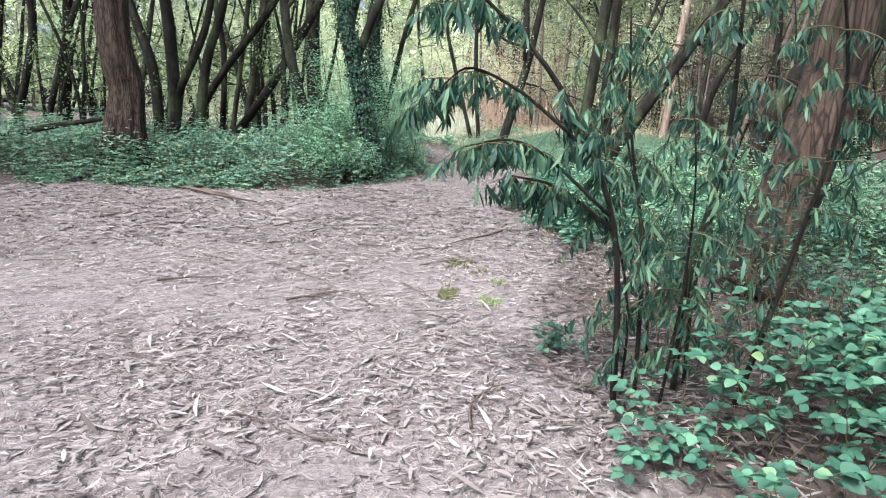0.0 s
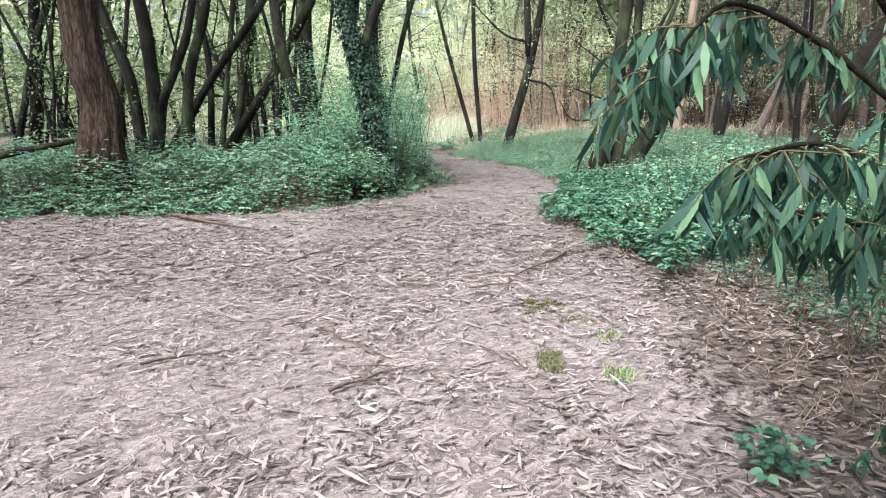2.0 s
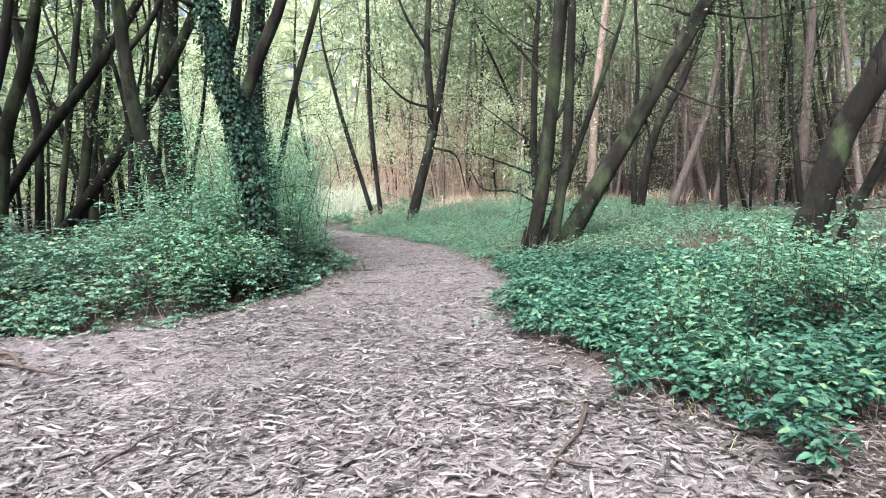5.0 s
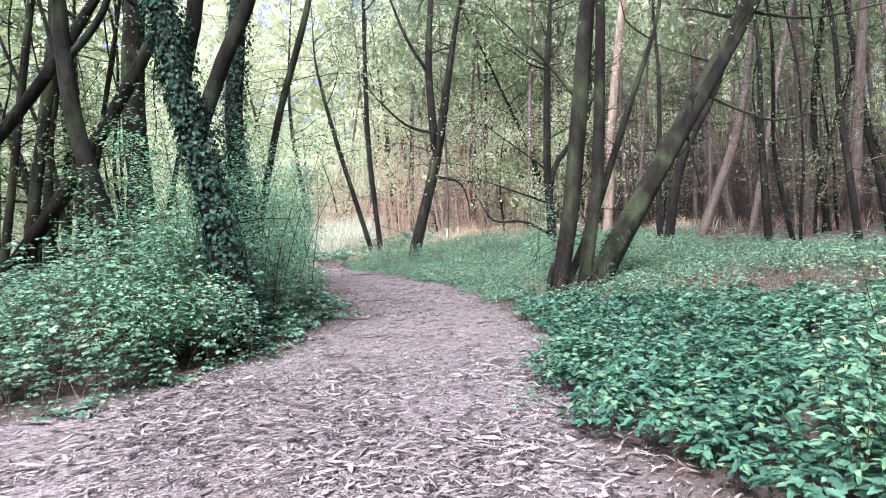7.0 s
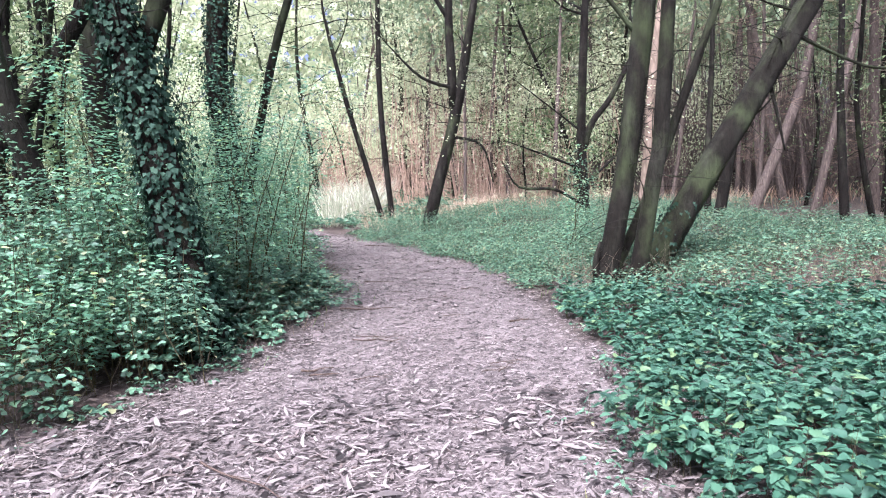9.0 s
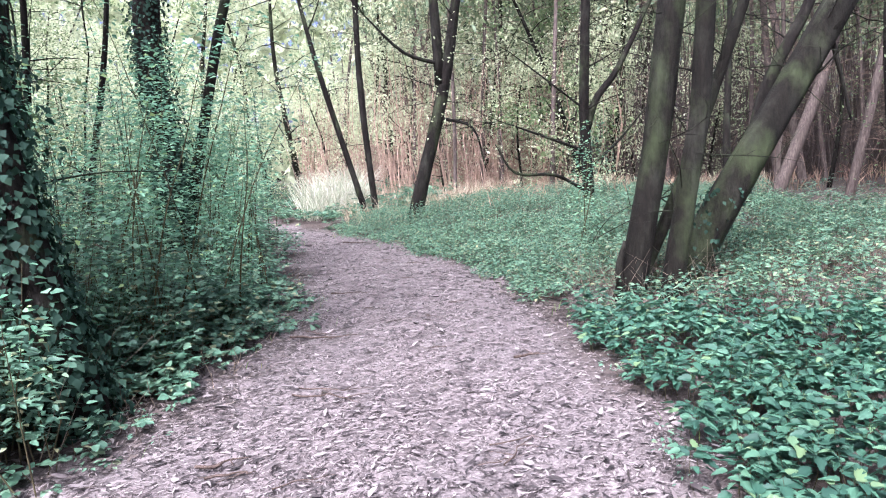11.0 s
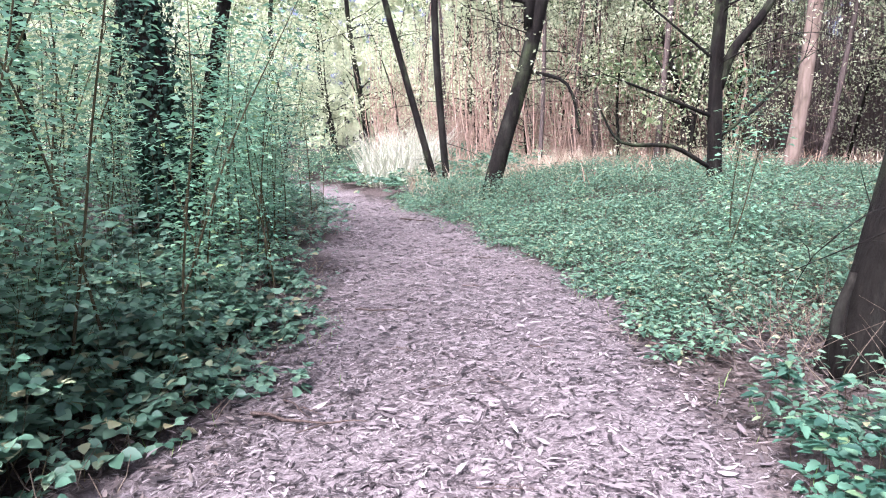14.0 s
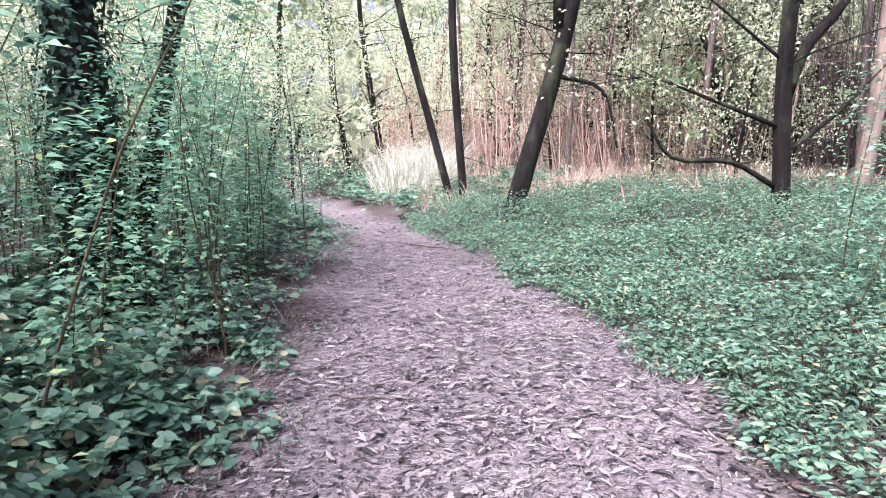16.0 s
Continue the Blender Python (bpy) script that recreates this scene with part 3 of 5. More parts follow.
    plants("far_brambles", 1500, (-11, 29.5, 4.5, 46), lambda x, y, d: step(0.1, 0.6, d) * 0.9,
           lambda x, y, d: 0.25 + 0.6 * value_noise(x, y, 1.4, 52), 0.12, 9, M_low,
           "pale low thicket past the bend of the path", "brambles", 0.2, 0.4, tri=True)
    # leafy saplings' undergrowth on the western side, taller than the brambles
    plants("hazel_thicket", 330, (-3.8, 13.6, -0.8, 25), lambda x, y, d: on_left(x, y) * step(0.5, 1.1, d) * (1 - 0.75 * step(15.2, 16.2, y) * step(2.4, 1.6, d)),
           lambda x, y, d: 0.8 + 1.3 * step(0.5, 2.0, d) * value_noise(x, y, 1.0, 48), 0.05, 38, M_hazel,
           "light leafy thicket of thin hazel shoots beside the path", "shrub", 0.28, 0.14, 0.005, low=0.2)


def tufts(name, n, box, keep, tall, width, mat, label, category, curl=0.25):
    x, y, d = scatter(n, box, keep)
    m = len(x)
    pos = np.stack([x, y, ground_z(x, y) - 0.01], 1)
    a = rng.uniform(0, 2 * np.pi, m)
    way = np.stack([np.cos(a) * 0.5, np.sin(a) * 0.5, np.ones(m)], 1)
    nor = np.stack([np.cos(a), np.sin(a), -0.3 * np.ones(m)], 1)
    g = Geo()
    add_blades(g, pos, way, nor, tall(x, y, d) * rng.uniform(0.5, 1.2, m), width, rng.normal(0, curl, m))
    return tagged(part(name, g, mat, None, label), category=category, kind="stuff")


# ---- fallen leaves, twigs and sticks ----
def litter(name, n, box, keep, length, width, mat, label, curl=0.3, lift=0.012):
    x, y, d = scatter(n, box, keep)
    m = len(x)
    pos = np.stack([x, y, ground_z(x, y) + rng.uniform(0.003, lift + 0.006, m)], 1)
    a = rng.uniform(0, 2 * np.pi, m)
    way = np.stack([np.cos(a), np.sin(a), rng.normal(0, 0.1, m)], 1)
    nor = np.stack([rng.normal(0, 0.3, m), rng.normal(0, 0.3, m), np.ones(m)], 1)
    g = Geo()
    add_blades(g, pos, way, nor, length * rng.uniform(0.45, 1.3, m), width * rng.uniform(0.5, 1.4, m), rng.normal(0, curl, m))
    return tagged(part(name, g, mat, None, label), category="fallen leaves", kind="stuff")


def bare(x, y):
    """Patches of trodden soil between drifts of leaves."""
    return 0.07 + 0.93 * step(0.34, 0.64, 0.6 * value_noise(x, y, 1.7, 51) + 0.4 * value_noise(x, y, 0.5, 53))


def stick(points, radius, label="thin dry brown stick lying on the leaf litter"):
    g = Geo()
    rows = []
    p = np.array(points, float)
    for i, u in enumerate(np.linspace(0, len(p) - 1, 7)):
        k = min(int(u), len(p) - 2)
        x, y = p[k] + (p[k + 1] - p[k]) * (u - k) + rng.normal(0, 0.018, 2)
        rows.append((*spot(x, y, -radius - 0.022), radius * (1 - 0.75 * i / 6)))
    add_tube(g, rows, 6, 0, 0.12)
    for i in (2, 4):
        q = np.array(rows[i][:3])
        a = rng.uniform(0, 6.28)
        e = q + np.array([math.cos(a), math.sin(a), 0.05]) * rng.uniform(0.08, 0.2)
        add_tube(g, [(*q, radius * 0.5), (*e, radius * 0.2)], 4, 0, 0, False)
    return tagged(part("fallen_stick", g, M_stick, None, label, True), category="stick", group="sticks on the path")


# ---- trees ----
def limb_points(start, way, length, radius, wander=0.25, sag=0.0, n=5):
    p, way, rows = np.array(start, float), unit(np.array(way, float)), []
    for i in range(n):
        rows.append((*p, radius * (1 - 0.85 * i / (n - 1))))
        way = unit(way + rng.normal(0, wander, 3) * np.array([1, 1, 0.7]) + np.array([0, 0, -sag]))
        p = p + way * length / (n - 1)
    return rows


def add_clumps(geo, centres, per, radius, leaf, aspect=0.5, flat=False, hang=0.0):
    k = np.repeat(np.arange(len(centres)), per)
    o = rng.normal(0, 1, (len(k), 3)) * radius * np.array([1, 1, 0.7])
    pos = np.asarray(centres)[k] + o
    way = unit(rng.normal(0, 1, (len(k), 3)) + np.array([0, 0, -hang]))
    nor = rng.normal(0, 0.6, (len(k), 3)) + np.array([0, 0, 1.0])
    L = leaf * rng.uniform(0.6, 1.3, len(k))
    add_leaves(geo, pos, way, nor, L, L * aspect, flat=flat)


def ivy_on(root, trunk, count, zmax, leaf=0.055):
    p = np.array(trunk, float)
    u = rng.uniform(0, len(p) - 1.001, count * 2)
    i = u.astype(int)
    c = p[i] + (p[i + 1] - p[i]) * (u - i)[:, None]
    c = c[c[:, 2] < zmax][:count]
    a = rng.uniform(0, 2 * np.pi, len(c))
    n = np.stack([np.cos(a), np.sin(a), 0.35 + 0 * a], 1)
    pos = c[:, :3] + n * (c[:, 3:4] + rng.uniform(0.0, 0.05, (len(c), 1)) + 0.16 * step(0.5, 0.85, value_noise(c[:, 2] * 1.0 + 7 * np.cos(a), 3 * np.sin(a), 0.8, 17))[:, None] * rng.uniform(0.2, 1, (len(c), 1)))
    pos[:, 2] += rng.uniform(-0.05, 0.05, len(c))
    way = np.stack([rng.normal(0, 0.5, len(c)), rng.normal(0, 0.5, len(c)), -np.ones(len(c))], 1) + n * 0.4
    g = Geo()
    L = leaf * rng.uniform(0.6, 1.4, len(c))
    add_leaves(g, pos, way, n + rng.normal(0, 0.35, n.shape), L, L * 0.85)
    tagged(part("ivy", g, M_ivy, root, "glossy dark ivy leaves climbing the trunk"), kind="stuff")


def tree(name, trunk, label, limbs=(), mat=None, sides=12, height=11.0, crown=900, leaf=0.075, ivy=0, ivy_top=6.0, leaf_mat=None, boughs=7, flare=1.5, group="trees of the wood", low=0.55, shoots=12, ridge=0.03, bare=0):
    """A tree whose trunk follows the given line and goes on up into a branching crown."""
    mat = mat or M_bark
    t = [(q[0], q[1], q[2], q[3] * 0.92) for q in trunk]
    gx, gy = t[0][0], t[0][1]
    d = np.array(t[1][:3]) - np.array(t[0][:3])
    gz = spot(gx, gy)[2] - 0.12
    if t[0][2] > gz + 0.05:
        s = (gz - t[0][2]) / max(d[2], 0.3)
        foot = np.array(t[0][:3]) + d * s * 0.85
        gz = spot(foot[0], foot[1])[2] - 0.12
        t = [(foot[0], foot[1], gz, t[0][3] * flare)] + t
    top, prev = np.array(t[-1]), np.array(t[-2])
    way = unit(top[:3] - prev[:3])
    p, r = top[:3], top[3]
    rest = max(height - p[2], 1.0)
    for i in range(3):
        way = unit(way + np.array([0, 0, 0.25]) + rng.normal(0, 0.08, 3))
        p, r = p + way * rest / 3, r * 0.62
        t.append((*p, r))
    root = thing(name, t[0][:3], label, "tree", group)
    inv = Matrix.Translation(t[0][:3]).inverted()

    def put(nm, g, m, lab="", smooth=True):
        ob = part(nm, g, m, root, lab, smooth)
        ob.matrix_parent_inverse = inv
        return ob
    g = Geo()
    add_tube(g, t, sides, 7 * (len(t) - 1) + 1, 0.05, True, 0.13, ridge)
    put("trunk", g, mat)
    tips = []
    for pts in limbs:
        g = Geo()
        add_tube(g, pts, 8, 0, 0.05)
        put("limb", g, mat)
        e, f = np.array(pts[-1]), np.array(pts[-2])
        if e[2] > 2.5:
            for _ in range(3):
                tips.append(limb_points(e[:3], unit(e[:3] - f[:3]) + rng.normal(0, 0.4, 3), rng.uniform(1, 2.5), e[3] * 0.8, 0.3))
    tp = np.array(t)
    for b in range(boughs):
        u = rng.uniform(low, 0.98) * (len(tp) - 1)
        i = min(int(u), len(tp) - 2)
        c = tp[i] + (tp[i + 1] - tp[i]) * (u - i)
        a = rng.uniform(0, 2 * np.pi)
        tips.append(limb_points(c[:3], (math.cos(a), math.sin(a), rng.uniform(0.1, 0.9)), rng.uniform(1.5, 3.5), max(c[3] * 0.4, 0.012), 0.28))
    g, centres = Geo(), []
    for rows in tips:
        add_tube(g, rows, 5, 9, 0, False)
        for j in (1, 2, 3, 4):
            for _ in range(2):
                sub = limb_points(rows[j][:3], rng.normal(0, 1, 3) + np.array([0, 0, 0.1]), rng.uniform(0.5, 1.3), max(rows[j][3] * 0.5, 0.005), 0.3, n=4)
                add_tube(g, sub, 3, 5, 0, False)
                centres += [sub[1][:3], sub[2][:3], sub[3][:3]]
    for b in range(shoots):
        c = tp[1] + (tp[min(4, len(tp) - 1)] - tp[1]) * rng.uniform(0, 1)
        rows = limb_points(c[:3], (*rng.normal(0, 1, 2), rng.uniform(-0.2, 0.7)), rng.uniform(0.5, 1.7), 0.009, 0.3)
        add_tube(g, rows, 4, 9, 0, False)
        for j in (1, 2, 3):
            add_tube(g, limb_points(rows[j][:3], rng.normal(0, 1, 3), rng.uniform(0.2, 0.7), 0.005, 0.3, n=3), 3, 4, 0, False)
    for b in range(bare):
        # fine dead branches, forking twice, along the lower and middle trunk
        u = rng.uniform(0.22, 0.95) * (len(tp) - 1)
        i = min(int(u), len(tp) - 2)
        c = tp[i] + (tp[i + 1] - tp[i]) * (u - i)
        if c[2] < 2.0:
            continue
        a = rng.uniform(0, 2 * np.pi)
        rows = limb_points(c[:3], (math.cos(a), math.sin(a), rng.uniform(-0.1, 0.9)), rng.uniform(0.8, 2.4), rng.uniform(0.011, 0.02), 0.26, 0.05, 6)
        add_tube(g, rows, 4, 11, 0, False)
        for j in (1, 2, 3, 4):
            sub = limb_points(rows[j][:3], np.array(rows[j + 1][:3]) - np.array(rows[j][:3]) + rng.normal(0, 0.3, 3), rng.uniform(0.4, 1.1), 0.007, 0.3, n=4)
            add_tube(g, sub, 3, 6, 0, False)
            add_tube(g, limb_points(sub[2][:3], rng.normal(0, 1, 3), rng.uniform(0.2, 0.5), 0.005, 0.3, n=3), 3, 3, 0, False)
    if tips:
        tagged(put("branching", g, mat), kind="stuff")
    if crown and centres:
        g = Geo()
        add_clumps(g, centres, max(2, int(0.65 * crown) // len(centres)), 0.26, leaf, flat=True)
        tagged(put("crown", g, leaf_mat or M_crown, "", False), kind="stuff")
    if ivy:
        before = set(root.children)
        ivy_on(root, [q for q in t if q[2] < ivy_top + 1], ivy, ivy_top)
        for ob in set(root.children) - before:
            ob.matrix_parent_inverse = inv
    return root


def canes(name, n, box, keep, tall, label):
    """Bare tan stalks and arching dead canes."""
    x, y, d = scatter(n, box, keep)
    m = len(x)
    base = np.stack([x, y, ground_z(x, y) - 0.02], 1)
    a = rng.uniform(0, 2 * np.pi, m)
    H = tall * rng.uniform(0.4, 1.2, m)
    top = base + np.stack([np.cos(a) * H * rng.uniform(0.1, 1.6, m), np.sin(a) * H * rng.uniform(0.1, 1.6, m), H], 1)
    g = Geo()
    add_stems(g, base, top, 0.004, 0.12)
    return tagged(part(name, g, M_cane, None, label), category="dead canes", kind="stuff")


# ---- trees that frame the path ----
def plant_trees():
    tree("big_gum_tree", [(-6.97, 14.2, 0.9, 0.46), (-7.0, 14.2, 1.8, 0.37), (-7.03, 14.2, 2.5, 0.35), (-7.14, 14.2, 3.8, 0.33)],
         "thick gum tree with ridged red-brown bark at the clearing's edge", mat=M_bark_red, sides=40, height=14, crown=1500, boughs=8, ridge=0.07)
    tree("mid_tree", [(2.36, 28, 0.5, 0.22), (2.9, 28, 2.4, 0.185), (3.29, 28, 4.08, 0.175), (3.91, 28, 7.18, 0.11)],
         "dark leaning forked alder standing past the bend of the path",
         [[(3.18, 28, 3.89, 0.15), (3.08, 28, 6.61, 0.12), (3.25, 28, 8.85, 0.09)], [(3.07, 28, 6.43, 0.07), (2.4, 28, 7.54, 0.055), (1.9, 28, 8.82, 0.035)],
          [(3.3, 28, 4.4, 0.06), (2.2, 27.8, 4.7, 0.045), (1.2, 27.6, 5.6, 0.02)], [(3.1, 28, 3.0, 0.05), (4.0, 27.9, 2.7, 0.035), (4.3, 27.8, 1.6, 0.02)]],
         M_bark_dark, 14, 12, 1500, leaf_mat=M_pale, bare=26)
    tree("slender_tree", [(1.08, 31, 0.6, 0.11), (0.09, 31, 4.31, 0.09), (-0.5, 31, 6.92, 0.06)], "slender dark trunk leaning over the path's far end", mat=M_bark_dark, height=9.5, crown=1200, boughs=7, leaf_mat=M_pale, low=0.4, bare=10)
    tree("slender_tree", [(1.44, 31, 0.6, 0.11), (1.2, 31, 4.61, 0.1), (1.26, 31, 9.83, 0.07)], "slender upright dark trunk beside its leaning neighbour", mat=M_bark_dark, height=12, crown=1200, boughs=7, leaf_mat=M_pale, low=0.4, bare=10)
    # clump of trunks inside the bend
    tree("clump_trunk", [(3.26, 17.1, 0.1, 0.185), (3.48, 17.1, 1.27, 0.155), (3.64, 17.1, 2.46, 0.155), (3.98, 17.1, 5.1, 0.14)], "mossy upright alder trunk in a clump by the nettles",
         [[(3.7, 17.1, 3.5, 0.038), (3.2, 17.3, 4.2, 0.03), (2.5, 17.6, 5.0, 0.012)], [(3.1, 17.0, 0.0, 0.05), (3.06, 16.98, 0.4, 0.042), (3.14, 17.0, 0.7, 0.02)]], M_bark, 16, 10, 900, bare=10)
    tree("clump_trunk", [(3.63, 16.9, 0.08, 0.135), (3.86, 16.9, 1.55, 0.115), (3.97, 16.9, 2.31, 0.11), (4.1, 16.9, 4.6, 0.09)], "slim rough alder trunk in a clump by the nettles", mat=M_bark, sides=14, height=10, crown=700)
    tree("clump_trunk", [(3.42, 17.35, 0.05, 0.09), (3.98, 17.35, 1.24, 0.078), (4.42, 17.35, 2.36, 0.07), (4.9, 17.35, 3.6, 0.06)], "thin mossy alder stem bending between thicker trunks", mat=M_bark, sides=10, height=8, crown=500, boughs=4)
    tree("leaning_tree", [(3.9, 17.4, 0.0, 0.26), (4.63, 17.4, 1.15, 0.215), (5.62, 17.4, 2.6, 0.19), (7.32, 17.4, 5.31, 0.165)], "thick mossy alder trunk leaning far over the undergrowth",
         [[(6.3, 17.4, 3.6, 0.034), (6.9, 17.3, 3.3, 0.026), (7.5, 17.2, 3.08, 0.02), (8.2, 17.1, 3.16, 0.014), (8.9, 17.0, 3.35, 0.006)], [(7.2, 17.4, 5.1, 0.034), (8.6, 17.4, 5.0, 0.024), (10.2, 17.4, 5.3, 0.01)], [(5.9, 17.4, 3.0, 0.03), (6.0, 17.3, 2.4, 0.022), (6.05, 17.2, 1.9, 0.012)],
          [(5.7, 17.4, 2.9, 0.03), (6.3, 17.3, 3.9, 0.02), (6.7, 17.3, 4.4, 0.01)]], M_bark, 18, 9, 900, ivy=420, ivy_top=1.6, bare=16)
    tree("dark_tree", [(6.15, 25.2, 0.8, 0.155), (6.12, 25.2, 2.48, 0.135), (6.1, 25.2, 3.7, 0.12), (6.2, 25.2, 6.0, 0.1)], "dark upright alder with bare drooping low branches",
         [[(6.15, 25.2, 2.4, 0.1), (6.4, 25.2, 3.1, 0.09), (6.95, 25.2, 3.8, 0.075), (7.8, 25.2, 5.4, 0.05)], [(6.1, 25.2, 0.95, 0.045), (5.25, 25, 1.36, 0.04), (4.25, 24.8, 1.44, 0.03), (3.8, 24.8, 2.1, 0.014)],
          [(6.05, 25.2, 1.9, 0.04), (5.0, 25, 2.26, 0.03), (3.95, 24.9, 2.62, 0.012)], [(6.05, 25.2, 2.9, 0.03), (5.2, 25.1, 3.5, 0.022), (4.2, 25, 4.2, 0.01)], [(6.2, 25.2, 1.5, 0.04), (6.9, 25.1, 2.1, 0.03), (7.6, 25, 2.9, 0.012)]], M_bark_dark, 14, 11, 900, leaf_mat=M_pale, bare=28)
    tree("pale_gum_tree", [(9.0, 27.5, 0.7, 0.19), (9.15, 27.5, 2.6, 0.17), (9.35, 27.5, 4.7, 0.16), (9.8, 27.5, 8.5, 0.13)], "tall gum tree with smooth pale cream bark", mat=M_bark_pale, sides=14, height=15, crown=900, boughs=5, low=0.75)
    tree("leaning_pine", [(8.68, 23, 0.4, 0.16), (9.17, 23, 2.79, 0.14), (10.18, 23, 4.64, 0.12)], "brown trunk with a kink among bare undergrowth", mat=M_bark_dark, height=9, crown=500, bare=14)
    tree("leaning_pine", [(10.5, 24.4, 0.3, 0.16), (11.4, 24.4, 2.51, 0.145), (12.0, 24.4, 4.2, 0.13), (12.4, 24.4, 6.1, 0.12)], "reddish brown leaning trunk in the dark wood", mat=M_bark_pine, height=12, crown=600, bare=14)
    tree("far_trunk", [(16.44, 26, 0.5, 0.13), (15.97, 26, 4.62, 0.11), (16.49, 26, 8.42, 0.09)], "grey trunk standing deep in the wood", mat=M_bark, height=12, crown=500)
    tree("old_stump_tree", [(5.7, 12.5, 0.6, 0.24), (6.25, 12.5, 1.9, 0.2), (6.58, 12.5, 2.58, 0.19), (6.93, 12.5, 3.1, 0.18)], "thick dark leaning trunk with moss and peeling bark", mat=M_bark_dark, sides=16, height=8, crown=700)
    tree("old_stump_tree", [(6.9, 13, 0.7, 0.1), (7.3, 13, 1.5, 0.085), (7.75, 13, 2.28, 0.08)], "thin dark stem leaning beside a thicker trunk", mat=M_bark_dark, height=7, crown=400, boughs=4)
    tree("start_gum_tree", [(2.78, 5.5, 0.1, 0.3), (2.94, 5.5, 0.9, 0.265), (3.1, 5.5, 1.7, 0.255), (3.28, 5.5, 2.6, 0.25)], "stout gum tree with red-brown bark behind the sapling", mat=M_bark_red, sides=36, height=13, crown=1200, low=0.7, ridge=0.03)
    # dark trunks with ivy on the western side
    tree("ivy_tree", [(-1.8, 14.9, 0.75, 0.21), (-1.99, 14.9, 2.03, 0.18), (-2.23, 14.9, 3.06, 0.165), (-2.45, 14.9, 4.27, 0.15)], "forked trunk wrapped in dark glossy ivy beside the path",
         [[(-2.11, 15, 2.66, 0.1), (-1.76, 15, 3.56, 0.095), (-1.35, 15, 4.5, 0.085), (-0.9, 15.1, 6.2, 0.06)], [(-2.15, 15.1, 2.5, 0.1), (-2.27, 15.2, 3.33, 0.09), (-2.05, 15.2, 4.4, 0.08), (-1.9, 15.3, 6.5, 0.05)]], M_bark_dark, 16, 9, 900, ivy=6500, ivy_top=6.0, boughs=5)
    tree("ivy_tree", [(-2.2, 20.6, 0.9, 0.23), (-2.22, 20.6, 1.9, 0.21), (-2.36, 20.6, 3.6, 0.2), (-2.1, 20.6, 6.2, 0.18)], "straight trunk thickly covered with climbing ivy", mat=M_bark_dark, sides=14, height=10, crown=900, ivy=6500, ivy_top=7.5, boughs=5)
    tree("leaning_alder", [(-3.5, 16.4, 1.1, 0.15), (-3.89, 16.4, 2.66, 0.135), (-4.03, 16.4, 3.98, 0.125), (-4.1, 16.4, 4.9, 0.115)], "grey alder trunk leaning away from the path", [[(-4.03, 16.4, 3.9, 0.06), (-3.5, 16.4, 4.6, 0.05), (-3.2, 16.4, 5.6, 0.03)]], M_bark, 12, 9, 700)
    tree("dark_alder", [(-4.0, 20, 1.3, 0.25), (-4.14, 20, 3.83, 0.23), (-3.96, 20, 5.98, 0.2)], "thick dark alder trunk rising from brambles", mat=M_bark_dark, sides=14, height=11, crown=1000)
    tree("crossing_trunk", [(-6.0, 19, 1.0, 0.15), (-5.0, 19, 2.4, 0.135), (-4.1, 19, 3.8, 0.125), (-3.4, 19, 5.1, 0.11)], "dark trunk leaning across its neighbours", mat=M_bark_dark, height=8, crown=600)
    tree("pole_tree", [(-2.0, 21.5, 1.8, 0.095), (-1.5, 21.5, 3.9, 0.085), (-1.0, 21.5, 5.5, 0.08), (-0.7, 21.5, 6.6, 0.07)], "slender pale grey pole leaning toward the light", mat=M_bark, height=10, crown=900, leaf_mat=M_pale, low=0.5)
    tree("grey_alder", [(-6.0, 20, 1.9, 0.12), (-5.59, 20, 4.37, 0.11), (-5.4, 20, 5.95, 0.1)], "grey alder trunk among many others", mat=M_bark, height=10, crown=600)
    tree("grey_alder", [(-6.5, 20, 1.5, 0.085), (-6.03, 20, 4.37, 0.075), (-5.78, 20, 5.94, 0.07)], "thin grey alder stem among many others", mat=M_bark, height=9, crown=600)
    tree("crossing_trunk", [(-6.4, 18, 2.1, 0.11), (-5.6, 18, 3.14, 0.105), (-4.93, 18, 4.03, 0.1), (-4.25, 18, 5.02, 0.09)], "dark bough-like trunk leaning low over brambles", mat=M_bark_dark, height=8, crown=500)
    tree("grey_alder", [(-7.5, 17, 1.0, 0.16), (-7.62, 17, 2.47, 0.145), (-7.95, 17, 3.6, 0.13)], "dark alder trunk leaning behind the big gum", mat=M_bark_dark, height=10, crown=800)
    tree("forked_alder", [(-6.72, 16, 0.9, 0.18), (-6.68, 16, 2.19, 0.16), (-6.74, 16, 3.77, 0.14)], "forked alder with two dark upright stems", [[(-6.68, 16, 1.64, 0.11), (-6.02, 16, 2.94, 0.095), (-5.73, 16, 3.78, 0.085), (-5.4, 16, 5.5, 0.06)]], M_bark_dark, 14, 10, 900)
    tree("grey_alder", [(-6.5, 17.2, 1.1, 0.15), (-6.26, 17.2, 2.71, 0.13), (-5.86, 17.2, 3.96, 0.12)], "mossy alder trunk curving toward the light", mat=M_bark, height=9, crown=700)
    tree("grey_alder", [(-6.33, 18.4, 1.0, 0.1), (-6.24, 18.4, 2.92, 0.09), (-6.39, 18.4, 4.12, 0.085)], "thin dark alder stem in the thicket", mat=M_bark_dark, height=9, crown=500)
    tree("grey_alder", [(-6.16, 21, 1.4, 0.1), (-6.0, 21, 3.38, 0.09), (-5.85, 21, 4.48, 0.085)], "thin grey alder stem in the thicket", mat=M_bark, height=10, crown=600)
